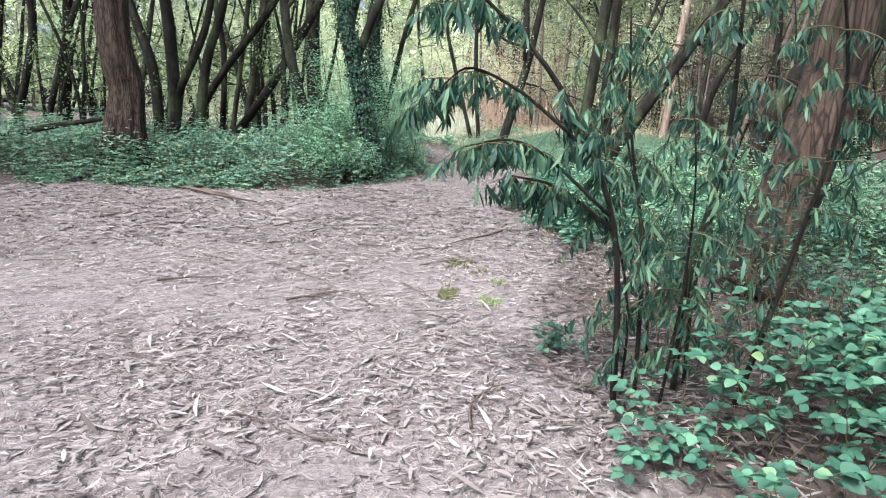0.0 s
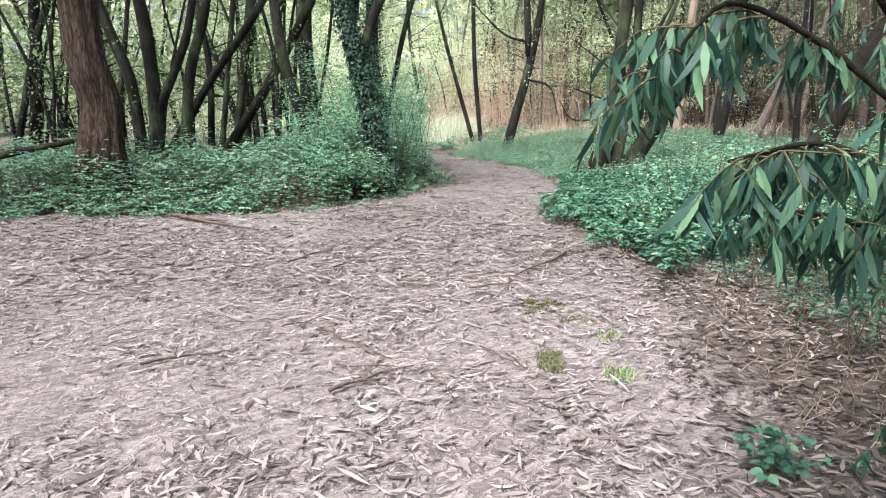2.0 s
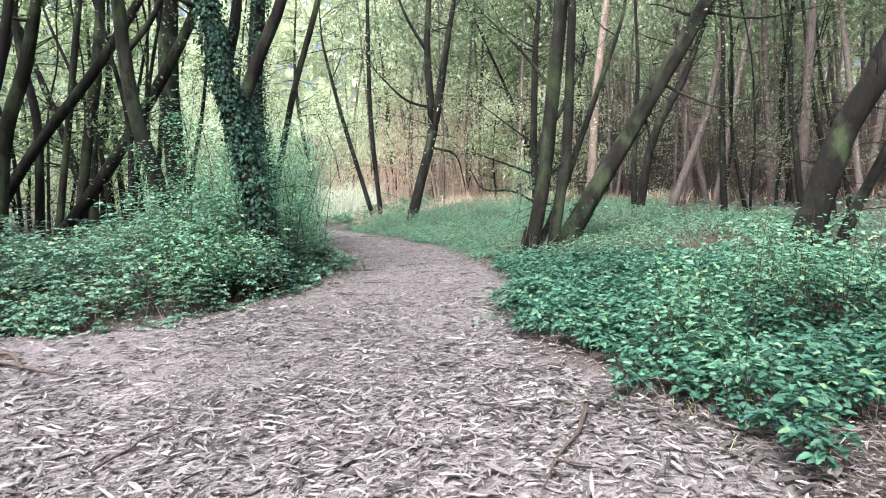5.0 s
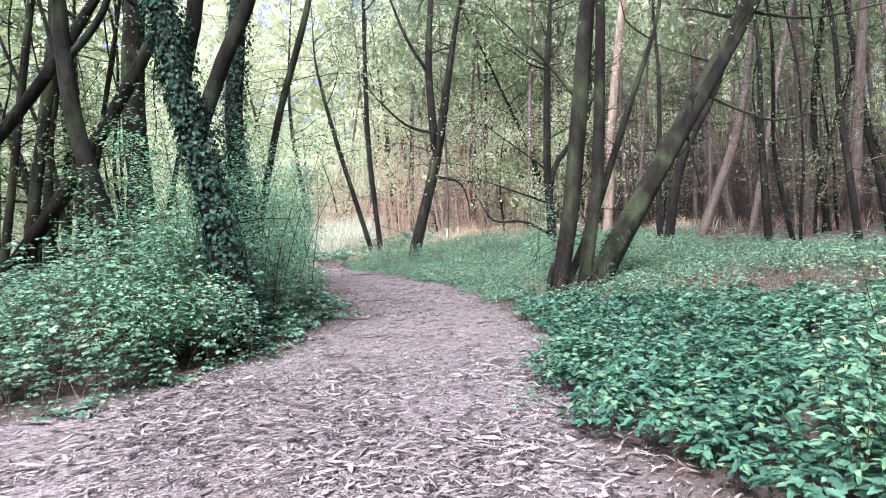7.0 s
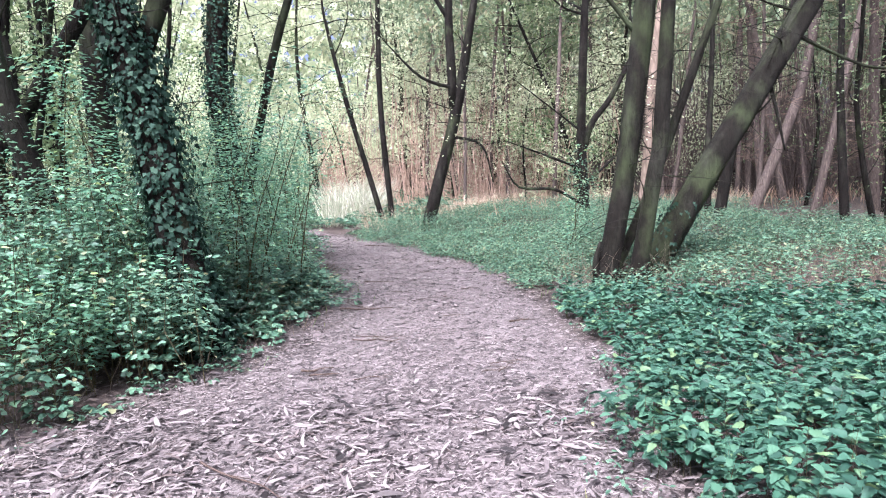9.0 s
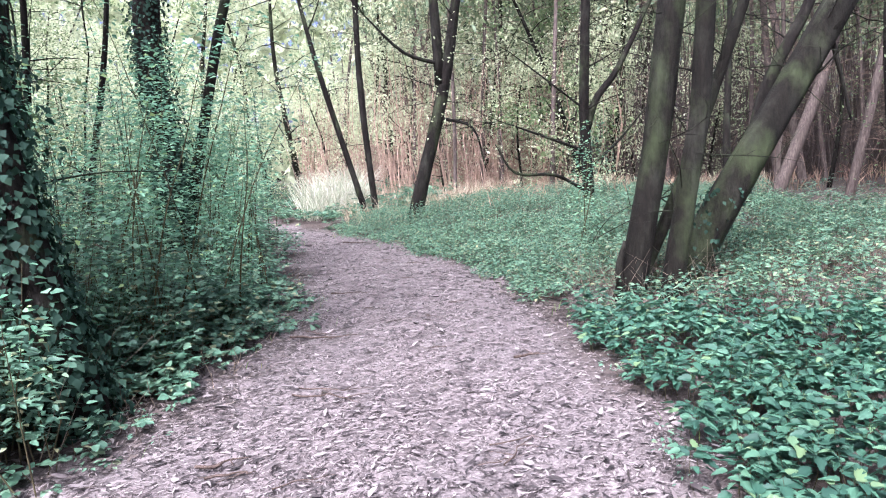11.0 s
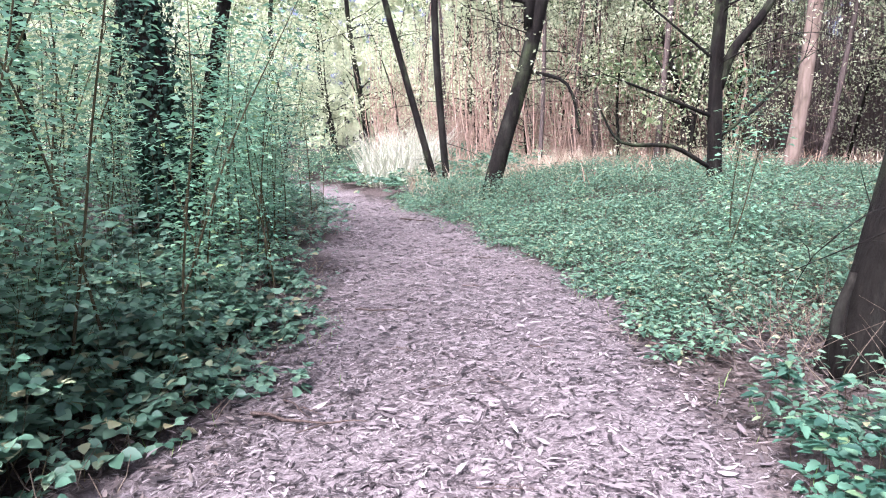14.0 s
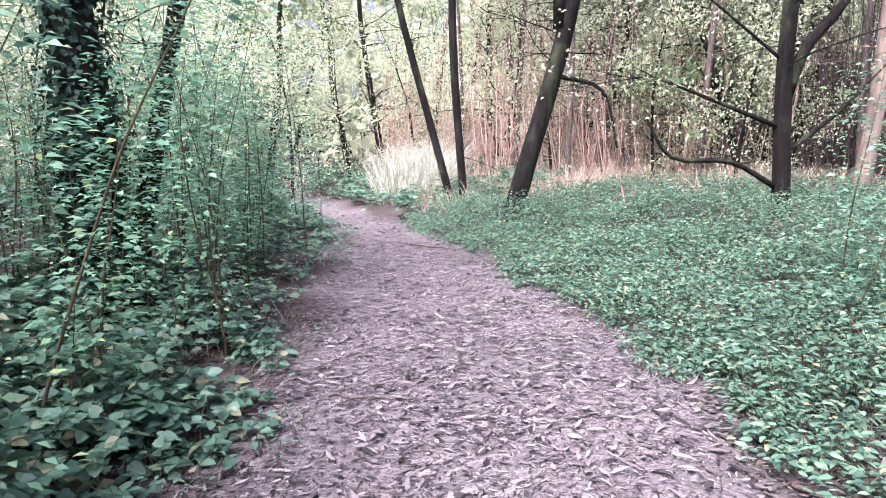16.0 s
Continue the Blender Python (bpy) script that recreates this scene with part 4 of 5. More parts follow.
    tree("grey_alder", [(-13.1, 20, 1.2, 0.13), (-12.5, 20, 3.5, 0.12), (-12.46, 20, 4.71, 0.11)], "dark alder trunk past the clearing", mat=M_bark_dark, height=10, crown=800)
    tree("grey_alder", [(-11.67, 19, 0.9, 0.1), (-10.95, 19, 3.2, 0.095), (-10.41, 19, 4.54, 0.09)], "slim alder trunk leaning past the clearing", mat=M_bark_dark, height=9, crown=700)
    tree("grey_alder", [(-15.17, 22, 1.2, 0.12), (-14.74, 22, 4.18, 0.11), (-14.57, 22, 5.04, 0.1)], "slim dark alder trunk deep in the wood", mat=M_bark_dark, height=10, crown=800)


# ---- gum sapling hanging over the start of the walk ----
def gum_sapling(name, stems, twigs, label, hanging):
    base = stems[0][0][:3]
    root = thing(name, spot(base[0], base[1]), label, "sapling")
    inv = Matrix.Translation(spot(base[0], base[1])).inverted()
    pos, way = [], []
    for s in stems:
        g = Geo()
        add_tube(g, s, 9, 0, 0.06)
        ob = part("stem", g, M_bark_dark, root, "", True)
        ob.matrix_parent_inverse = inv
    g = Geo()
    length = []
    for n, s in enumerate(stems):
        p = np.array(s)
        over = n in hanging
        for _ in range(twigs if over else twigs - 1):
            u = rng.uniform(0.12, 0.999) ** (0.7 if over else 0.85) * (len(p) - 1)
            i = int(u)
            c = p[i] + (p[i + 1] - p[i]) * (u - i)
            a = rng.uniform(0, 2 * np.pi)
            rows = limb_points(c[:3], (math.cos(a), math.sin(a), 0.3), rng.uniform(0.1, 0.26) if over else rng.uniform(0.2, 0.5), 0.004, 0.2, 0.3, 6)
            add_tube(g, rows, 3, 6, 0, False)
            r = np.array(rows)
            for j in range(13 if over else 24):
                v = rng.uniform(0.1, 1.0) * (len(r) - 1.001)
                k = int(v)
                pos.append(r[k, :3] + (r[k + 1, :3] - r[k, :3]) * (v - k))
                b = rng.uniform(0, 2 * np.pi)
                way.append((math.cos(b) * 0.5, math.sin(b) * 0.5, -rng.uniform(0.5, 1.7)))
                length.append(rng.uniform(0.075, 0.135) if over else rng.uniform(0.055, 0.11))
    ob = tagged(part("twig_work", g, M_stem, root), kind="stuff")
    ob.matrix_parent_inverse = inv
    g = Geo()
    pos, way = np.array(pos), np.array(way)
    nor = np.stack([rng.normal(0, 1, len(pos)), rng.normal(0, 1, len(pos)), rng.uniform(0, 0.6, len(pos))], 1)
    length = np.array(length)
    add_blades(g, pos, way, nor, length, length * rng.uniform(0.14, 0.22, len(pos)), rng.normal(0, 0.16, len(pos)))
    ob = part("leaves", g, M_gum, root, "long drooping sickle-shaped gum leaves")
    tagged(ob, kind="stuff")
    ob.matrix_parent_inverse = inv
    return root


SHOOTS = []


def plant_saplings():
    gum_sapling("gum_sapling", [
        [(0.95, 3.27, -0.1, 0.019), (0.93, 3.3, 0.6, 0.016), (0.84, 3.3, 1.1, 0.015), (0.56, 3.3, 1.65, 0.014), (0.24, 3.3, 2.0, 0.01), (0.05, 3.25, 2.1, 0.006), (-0.07, 3.2, 1.98, 0.003)],
        [(0.72, 3.3, 1.35, 0.011), (0.38, 3.3, 1.62, 0.009), (0.12, 3.28, 1.74, 0.007), (0.0, 3.25, 1.68, 0.005), (-0.09, 3.2, 1.56, 0.003)],
        [(0.86, 3.3, 1.02, 0.01), (0.5, 3.25, 1.32, 0.008), (0.3, 3.2, 1.4, 0.006), (0.08, 3.2, 1.36, 0.004)],
        [(1.0, 3.35, -0.1, 0.009), (1.02, 3.4, 0.5, 0.007), (0.9, 3.5, 1.1, 0.005), (0.8, 3.5, 1.6, 0.003)],
        [(1.2, 3.3, -0.1, 0.01), (1.25, 3.25, 0.6, 0.008), (1.2, 3.1, 1.2, 0.005), (1.1, 3.0, 1.7, 0.003)],
        [(1.45, 3.6, -0.1, 0.012), (1.5, 3.7, 0.7, 0.009), (1.7, 3.8, 1.4, 0.006), (1.9, 3.8, 2.1, 0.004)],
        [(1.3, 3.8, -0.1, 0.012), (1.25, 3.9, 0.7, 0.009), (1.1, 4.0, 1.4, 0.006), (1.0, 4.1, 2.0, 0.004)],
        [(1.35, 3.5, -0.1, 0.02), (1.38, 3.5, 0.7, 0.018), (1.5, 3.5, 1.4, 0.014), (1.45, 3.4, 2.2, 0.01)],
        [(1.12, 3.45, -0.1, 0.014), (1.1, 3.5, 0.8, 0.012), (1.0, 3.6, 1.5, 0.008), (0.95, 3.6, 2.1, 0.005)],
        [(1.6, 3.3, -0.1, 0.018), (1.75, 3.2, 0.8, 0.014), (1.85, 3.1, 1.6, 0.01), (1.7, 3.0, 2.2, 0.006)],
        [(0.88, 3.32, 0.95, 0.012), (0.6, 3.45, 1.15, 0.009), (0.35, 3.5, 1.2, 0.005)],
    ], 24, "gum sapling with long drooping blue-green leaves over the clearing's edge", (0, 1, 2, 10))
    # thin leafy shoots of the western bank, a few kinds repeated
    kinds = []
    for i in range(5):
        H = (2.2, 2.8, 1.8, 3.3, 2.5)[i]
        root = thing("shoot", (0, 0, 0), "thin upright leafy shoot in the thicket beside the path", "sapling", "leafy shoots beside the path")
        rows = limb_points((0, 0, -0.1), (rng.normal(0, 0.12), rng.normal(0, 0.12), 1), H + 0.1, 0.011, 0.06, 0, 7)
        g = Geo()
        add_tube(g, rows, 5, 0, 0, False)
        part("stem", g, M_stem, root, "", True)
        p = np.array(rows)
        g = Geo()
        u = rng.uniform(0.2, 0.999, 330) * (len(p) - 1)
        k = u.astype(int)
        c = (p[k] + (p[np.minimum(k + 1, len(p) - 1)] - p[k]) * (u - k)[:, None])[:, :3]
        a = rng.uniform(0, 2 * np.pi, len(c))
        out = np.stack([np.cos(a), np.sin(a), rng.uniform(-0.3, 0.3, len(c))], 1)
        pos = c + out * rng.uniform(0.02, 0.3, (len(c), 1))
        L = rng.uniform(0.04, 0.08, len(c))
        add_leaves(g, pos, out, rng.normal(0, 0.35, pos.shape) + np.array([0, 0, 1.0]), L, L * 0.55)
        tagged(part("leaves", g, M_hazel, root), kind="stuff")
        kinds.append(root)
    SHOOTS.extend(kinds)
    x, y, d = scatter(560, (-3.4, 14.5, -0.5, 27), lambda x, y, d: on_left(x, y) * step(0.35, 0.8, d) * 0.55)
    for i in range(min(100, len(x))):
        m = pose(*spot(x[i], y[i]), rng.normal(0, 4), rng.normal(0, 4), rng.uniform(0, 360))
        if i < 5:
            kinds[i].matrix_basis = m
        else:
            copy_thing(kinds[i % 5], m)


# ---- the wood around ----
def pine(H, r, label, mat, needle, twigs, crown_low):
    root = thing("pine_tree", (0, 0, 0), label, "tree", "pines of the far wood")
    rows = limb_points((0, 0, -0.3), (rng.normal(0, 0.05), rng.normal(0, 0.05), 1), H, r, 0.025, 0, 7)
    rows = [(*q[:3], max(q[3], r * 0.3)) for q in rows]
    g = Geo()
    add_tube(g, rows, 8, 13, 0.05, False)
    part("trunk", g, mat, root, "", True)
    p = np.array(rows)
    n = twigs
    u = rng.uniform(0.08, 0.75, n) * (len(p) - 1)
    k = u.astype(int)
    c = (p[k] + (p[k + 1] - p[k]) * (u - k)[:, None])[:, :3]
    a = rng.uniform(0, 2 * np.pi, n)
    tip = c + np.stack([np.cos(a), np.sin(a), rng.uniform(-0.6, 0.5, n)], 1) * rng.uniform(0.4, 1.8, (n, 1))
    g = Geo()
    add_stems(g, c, tip, 0.013, 0.08)
    k2 = rng.integers(0, n, n * 2)
    s = rng.uniform(0.3, 0.95, (n * 2, 1))
    c2 = c[k2] + (tip - c)[k2] * s
    add_stems(g, c2, c2 + rng.normal(0, 0.3, (n * 2, 3)), 0.009, 0.1)
    tagged(part("dead_wood", g, M_twig, root), kind="stuff")
    g = Geo()
    m = needle
    cz = rng.uniform(crown_low, H * 1.02, m)
    rad = (1 - (cz - crown_low) / (H * 1.05 - crown_low)) * 2.0 + 0.3
    a = rng.uniform(0, 2 * np.pi, m)
    cc = np.stack([np.cos(a) * rad * rng.uniform(0.2, 1, m), np.sin(a) * rad * rng.uniform(0.2, 1, m), cz], 1)
    add_clumps(g, cc, 9, 0.4, 0.34, 0.3, True, 0.4)
    tagged(part("crown", g, M_needle, root), kind="stuff")
    return root


def broadleaf(H, r, low, label, mat, leaf_mat, clumps, per, leaf, wide):
    root = thing("broadleaf_tree", (0, 0, 0), label, "tree", "leafy trees of the far wood")
    rows = limb_points((0, 0, -0.3), (rng.normal(0, 0.12), rng.normal(0, 0.12), 1), H, r, 0.07, 0, 7)
    g = Geo()
    add_tube(g, rows, 8, 0, 0.06, False)
    part("trunk", g, mat, root, "", True)
    p, g, cs = np.array(rows), Geo(), []
    for b in range(clumps // 5):
        u = rng.uniform(low / H, 0.98) * (len(p) - 1)
        i = min(int(u), len(p) - 2)
        c = p[i] + (p[i + 1] - p[i]) * (u - i)
        a = rng.uniform(0, 2 * np.pi)
        q = limb_points(c[:3], (math.cos(a), math.sin(a), rng.uniform(-0.1, 0.7)), rng.uniform(0.5, 1.0) * wide, max(c[3] * 0.35, 0.01), 0.22)
        add_tube(g, q, 3, 5, 0, False)
        for j in (2, 3, 4):
            cs.append(np.array(q[j][:3]) + rng.normal(0, 0.15, 3))
        cs.append(np.array(q[4][:3]) + rng.normal(0, 0.4, 3))
        cs.append(np.array(q[3][:3]) + rng.normal(0, 0.4, 3))
    tagged(part("branching", g, mat, root), kind="stuff")
    g = Geo()
    add_clumps(g, np.array(cs), per, 0.3, leaf, 0.55, True)
    tagged(part("crown", g, leaf_mat, root), kind="stuff")
    return root


def grow_wood():
    pines = [pine(15, 0.11, "tall thin pine with bare brown trunk and dead twigs", M_bark_pine, 120, 44, 8),
             pine(17, 0.14, "tall pine with reddish bare trunk and high crown", M_bark_pine, 130, 46, 9),
             pine(13, 0.08, "thin young pine thick with dead twigs", M_bark_pine, 100, 48, 6),
             pine(16, 0.095, "thin grey-brown pine in the dense dark wood", M_bark_pine, 120, 44, 8)]
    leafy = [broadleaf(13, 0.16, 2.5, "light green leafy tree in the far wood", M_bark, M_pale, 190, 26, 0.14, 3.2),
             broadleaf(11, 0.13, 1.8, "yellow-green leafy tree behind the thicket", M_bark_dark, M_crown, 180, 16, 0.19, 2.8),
             broadleaf(15, 0.2, 4.0, "tall leafy alder of the surrounding wood, mostly added out of view for shade", M_bark_dark, M_crown, 180, 9, 0.25, 3.6),
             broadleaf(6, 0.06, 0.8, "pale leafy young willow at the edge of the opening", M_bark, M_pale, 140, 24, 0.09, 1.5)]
    poles = []
    for H, r in ((8, 0.06), (10, 0.085), (7, 0.045), (9, 0.07), (11, 0.1)):
        root = thing("alder_pole", (0, 0, 0), "thin dark alder pole among the crowded trunks", "tree", "thin poles of the western wood")
        rows = limb_points((0, 0, -0.3), (rng.normal(0, 0.2), rng.normal(0, 0.2), 1), H, r, 0.09, 0, 7)
        rows = [(*q[:3], max(q[3], r * 0.45)) for q in rows]
        g = Geo()
        add_tube(g, rows, 7, 0, 0.07, False)
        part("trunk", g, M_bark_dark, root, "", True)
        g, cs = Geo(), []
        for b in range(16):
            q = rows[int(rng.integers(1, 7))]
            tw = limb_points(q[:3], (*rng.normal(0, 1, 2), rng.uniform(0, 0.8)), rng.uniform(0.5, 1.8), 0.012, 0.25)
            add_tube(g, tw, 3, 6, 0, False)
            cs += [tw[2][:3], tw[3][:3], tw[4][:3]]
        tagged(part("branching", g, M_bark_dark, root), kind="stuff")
        g = Geo()
        add_clumps(g, np.array(cs), 12, 0.28, 0.07, 0.55, True)
        tagged(part("crown", g, M_crown, root), kind="stuff")
        poles.append(root)
    used = set()

    def put(kinds, i, x, y):
        m = pose(*spot(x, y), rng.normal(0, 2.5), rng.normal(0, 2.5), rng.uniform(0, 360))
        if id(kinds[i]) in used:
            copy_thing(kinds[i], m @ Matrix.Scale(1.0, 4))
        else:
            used.add(id(kinds[i]))
            kinds[i].matrix_basis = m
    for i in range(60):
        x, y = (rng.uniform(-17, -3.2), rng.uniform(16.5, 31)) if i < 36 else (rng.uniform(-8.5, -4.6), rng.uniform(20.5, 27)) if i < 44 else (rng.uniform(9, 20), rng.uniform(15, 27))
        if abs(x + 7) < 1.2 and y < 17:
            continue
        put(poles, i % 5, x, y)
    # pine stand on the eastern side
    for gx in np.arange(5, 46, 2.3):
        for gy in np.arange(21, 62, 2.9):
            x, y = gx + rng.uniform(-1, 1), gy + rng.uniform(-1.2, 1.2)
            near = x < 13 and y < 30
            if y - 33 < -(x - 3.0) * 1.6 and x < 12 and y < 34 or near and x < 11 or x - 0.9 * y > 6 or rng.uniform() < (0.2 if y < 40 else 0.4):
                continue
            put(pines, int(rng.integers(0, 4)), x, y)
    # back of the opening, warm and bright
    for x, y, k in ((3.5, 37, 2), (5.5, 39, 0), (2, 41, 3), (8.5, 40, 2), (4.5, 43, 1), (0.5, 44, 0), (10, 37, 0)):
        put(pines, k, x, y)
    for x, y, k in ((8.2, 31, 3), (7.2, 34, 3), (9.5, 33, 1), (11.5, 36, 0), (-2.5, 41, 3), (-4, 37, 3), (0.2, 38, 3), (-6, 42, 0), (-8, 40, 1), (-3, 45, 0), (-1.2, 42, 0), (3.2, 46, 0), (9, 47, 1), (6.5, 45.5, 0), (2, 50, 0), (-10, 47, 0), (-1, 53, 1), (6, 52, 0), (-7, 50, 1), (-13, 40, 1), (-15, 48, 0), (4.5, 35.5, 3), (12, 47, 0), (-5.5, 33.5, 3), (0.8, 41, 3), (8.6, 36.2, 3), (6.4, 37.5, 0), (3.4, 40, 0), (9.4, 39, 0), (3.6, 42.5, 0), (7.6, 44, 0), (10.8, 33.5, 3), (13.5, 38, 0), (16, 41, 1), (18.5, 37, 1), (14.5, 33.5, 3), (21, 42, 0),
                    (-10.5, 31, 3), (-7, 28, 3), (-13, 25, 1), (-9, 24.5, 3), (-17, 32, 3), (-7.5, 33, 3), (-5.5, 30.5, 3), (-13, 37, 3), (-9, 27.5, 3), (-11, 41, 1), (-6.5, 36, 3), (-12.5, 29, 3), (-15, 35, 3), (-9.5, 36, 3),
                    # The first five stand out of view, added to shade the clearing from the sun.
                    (-12, 5, 2), (-13.5, 1, 2), (-14, 7.5, 2), (-12, -3, 2), (-18, 6, 2), (-12.5, 21, 2), (-19, 29, 0), (-18, 38, 0), (-24, 35, 0), (-22, 44, 0), (-11, 35, 3), (-16, 23, 1), (-22, 21, 1), (-26, 27, 0), (-18, 15, 1), (-16, 10, 2), (-22, 9, 2),
                    # Mostly unseen trees beside and behind the start, added for closure and shade.
                    (-15, 4, 2), (-20, 2, 1), (-17, -4, 2), (-11, -8, 2), (-5, -9, 2), (1, -9, 1), (6, -7, 2), (9, -2, 2), (8, 3, 1), (11, 6, 2), (12.5, 9, 2), (19, 12, 2), (20, 18, 2), (16, 8, 1), (-24, -3, 2), (-25, 15, 2), (-9, -14, 2), (4, -14, 2), (12, -8, 1), (17, 1, 2), (-20, -10, 2),
                    (-6.5, 23, 1), (-12, 23.5, 1)):
        put(leafy, k, x, y)


def far_woods():
    """The closing wall of woodland, far all round."""
    n = 38000
    a = np.where(rng.uniform(0, 1, n) < 0.6, rng.uniform(-0.9, 0.9, n), rng.uniform(0, 2 * np.pi, n))
    r = rng.uniform(58, 85, n)
    top = 23 + 11 * value_noise(a * 12, a * 0, 1.0, 61)
    z = rng.uniform(0, 1, n) ** 0.8 * top
    x, y = np.sin(a) * r, 15 + np.cos(a) * r
    pos = np.stack([x, y, z + 0.8], 1)
    g = Geo()
    L = rng.uniform(0.8, 2.0, n)
    add_leaves(g, pos, rng.normal(0, 1, (n, 3)), rng.normal(0, 1, (n, 3)), L, L * 0.6, flat=True)
    b = rng.uniform(0, 2 * np.pi, 260)
    rr = rng.uniform(56, 70, 260)
    base = np.stack([np.sin(b) * rr, 15 + np.cos(b) * rr, np.full(260, 0.3)], 1)
    s = Geo()
    add_stems(s, base, base + np.stack([rng.normal(0, 0.5, 260), rng.normal(0, 0.5, 260), rng.uniform(10, 15, 260)], 1), 0.17, 0.01)
    root = thing("far_wood", (0, 15, 0), "distant woodland closing the view all round, leaves paled to suggest bright glare", "woods")
    tagged(root, kind="stuff")
    inv = Matrix.Translation((0, 15, 0)).inverted()
    # dense thin poles and brushwood deep in the pine stand, western stems coloured as sunlit
    x, y = rng.uniform(-1, 46, 15000), rng.uniform(33, 60, 15000)
    ok = (x - 0.9 * y < 8) & (y - 33 > -(x - 3.0) * 0.8) & (rng.uniform(0, 1, 15000) < np.where(x < 11, 0.45, 0.7))
    x, y = x[ok], y[ok]
    foot = np.stack([x, y, ground_z(x, y) - 0.05], 1)
    # Stems west of about x 10.5 get the painted sunlit colour, others pine bark.
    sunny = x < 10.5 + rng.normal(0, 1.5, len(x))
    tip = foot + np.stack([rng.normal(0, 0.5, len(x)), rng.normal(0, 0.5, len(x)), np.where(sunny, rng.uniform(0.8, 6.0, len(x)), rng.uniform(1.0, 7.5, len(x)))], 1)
    w, brush = Geo(), Geo()
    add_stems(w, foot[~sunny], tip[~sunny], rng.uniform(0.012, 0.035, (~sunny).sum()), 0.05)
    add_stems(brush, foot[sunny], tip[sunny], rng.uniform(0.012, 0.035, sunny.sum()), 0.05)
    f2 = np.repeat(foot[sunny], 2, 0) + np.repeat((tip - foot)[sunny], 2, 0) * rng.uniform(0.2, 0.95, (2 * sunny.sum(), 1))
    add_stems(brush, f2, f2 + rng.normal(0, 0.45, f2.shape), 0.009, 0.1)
    # The wall's foliage has its sunlit glare painted in; there is no haze.
    for nm, gg, mm in (("foliage", g, M_pale), ("trunks", s, M_bark_pine), ("thin_poles", w, M_bark_pine), ("dry_brush", brush, M_sunlit_brush)):
        ob = tagged(part(nm, gg, mm, root), kind="stuff")
        ob.matrix_parent_inverse = inv


# ---- put it all together, space by space ----
plant_trees()
grow_wood()
far_woods()
plant_saplings()
grow_undergrowth()
tufts("verge_grass", 2600, (-2, 7, 6, 30), lambda x, y, d: (np.abs(d) < 0.28) * step(0.45, 0.7, value_noise(x, y, 1.0, 71)), lambda x, y, d: 0.14 + 0 * x, 0.005, M_grass, "thin tufts of grass along the path's edge", "grass")
tufts("dry_grass", 9000, (0.5, 28.5, 14, 38), lambda x, y, d: step(0.3, 1.0, d) * step(0.3, 0.6, value_noise(x, y, 1.6, 72)), lambda x, y, d: 0.5 + 0.35 * value_noise(x, y, 1.0, 73), 0.012, M_straw, "dry straw-coloured grass in the sunlit opening", "grass")
tufts("reed_clump", 1200, (-1.0, 33.2, 1.3, 36.5), lambda x, y, d: (d > 0.2) * step(0.3, 0.55, value_noise(x, y, 1.3, 74)), lambda x, y, d: 1.7 + 0 * x, 0.024, M_reed, "pale arching reeds at the far end of the path", "reeds", 0.35)
tufts("dry_bracken", 7000, (-2, 26, 30, 55), lambda x, y, d: step(1.5, 3, d) * 0.6, lambda x, y, d: 0.7 + 0 * x, 0.03, M_fern, "rusty dead bracken under the pines", "bracken", 0.5)
litter("gum_leaf_litter", 44000, (-8, 0.8, 2.6, 12.8), lambda x, y, d: (1 - step(0.3, 1.5, d)) * bare(x, y), 0.092, 0.0155, M_litter, "pale pinkish fallen gum leaves strewn over the clearing", 0.2, 0.035)
litter("small_leaf_litter", 52000, (-8, 0.8, 2.6, 13.5), lambda x, y, d: (1 - step(0.0, 0.8, d)) * (0.25 + 0.75 * bare(x, y)), 0.065, 0.0105, M_chip, "broken leaf pieces trodden into the clearing", 0.3)
litter("path_litter", 88000, (-2.2, 9.0, 2.8, 26), lambda x, y, d: (1 - step(-0.1, 0.4, d)) * (1 - 0.35 * step(17, 26, y)), 0.047, 0.0105, M_chip, "mauve-grey leaf chips covering the trodden path", 0.3)
litter("path_leaves", 19000, (-2.8, 12.0, 2.6, 31), lambda x, y, d: (1 - step(-0.1, 0.4, d)) * (0.3 + 0.7 * step(15, 20, y)), 0.095, 0.023, M_chip, "larger dark and pale leaves scattered along the path", 0.25, 0.03)
litter("clearing_leaves", 12000, (-9, 6.2, 2.0, 13.2), lambda x, y, d: (1 - step(0.0, 0.6, d)) * (0.3 + 0.7 * bare(x, y)) * step(6.0, 8.5, y), 0.15, 0.027, M_chip, "larger dark and pale leaves lying across the clearing", 0.2, 0.03)
litter("sapling_litter", 9000, (0.5, 2.6, 4.0, 8.8), lambda x, y, d: step(-0.4, 0.1, d), 0.11, 0.02, M_brown, "brown and tan leaves heaped under the sapling", 0.3, 0.04)
litter("clump_litter", 5200, (1.7, 16.2, 4.6, 19.0), lambda x, y, d: step(-0.3, 0.0, d), 0.085, 0.02, M_brown, "dark brown leaves heaped round the clump of trunks", 0.3, 0.03)
litter("bank_litter", 6000, (-2.6, 13.6, -0.2, 21), lambda x, y, d: on_left(x, y) * step(-0.3, 0.0, d) * 0.9, 0.08, 0.018, M_brown, "brown leaves and bits under the brambles of the bank", 0.3, 0.03)
litter("brown_litter", 26000, (-7, 1.0, 6.5, 24), lambda x, y, d: step(-0.35, 0.2, d) * np.where((x > 0.8) & (y < 9), 1.0, 0.6 * (1 - step(0.8, 1.6, d))), 0.085, 0.018, M_brown, "brown fallen leaves gathered along the path's edges", 0.3, 0.03)
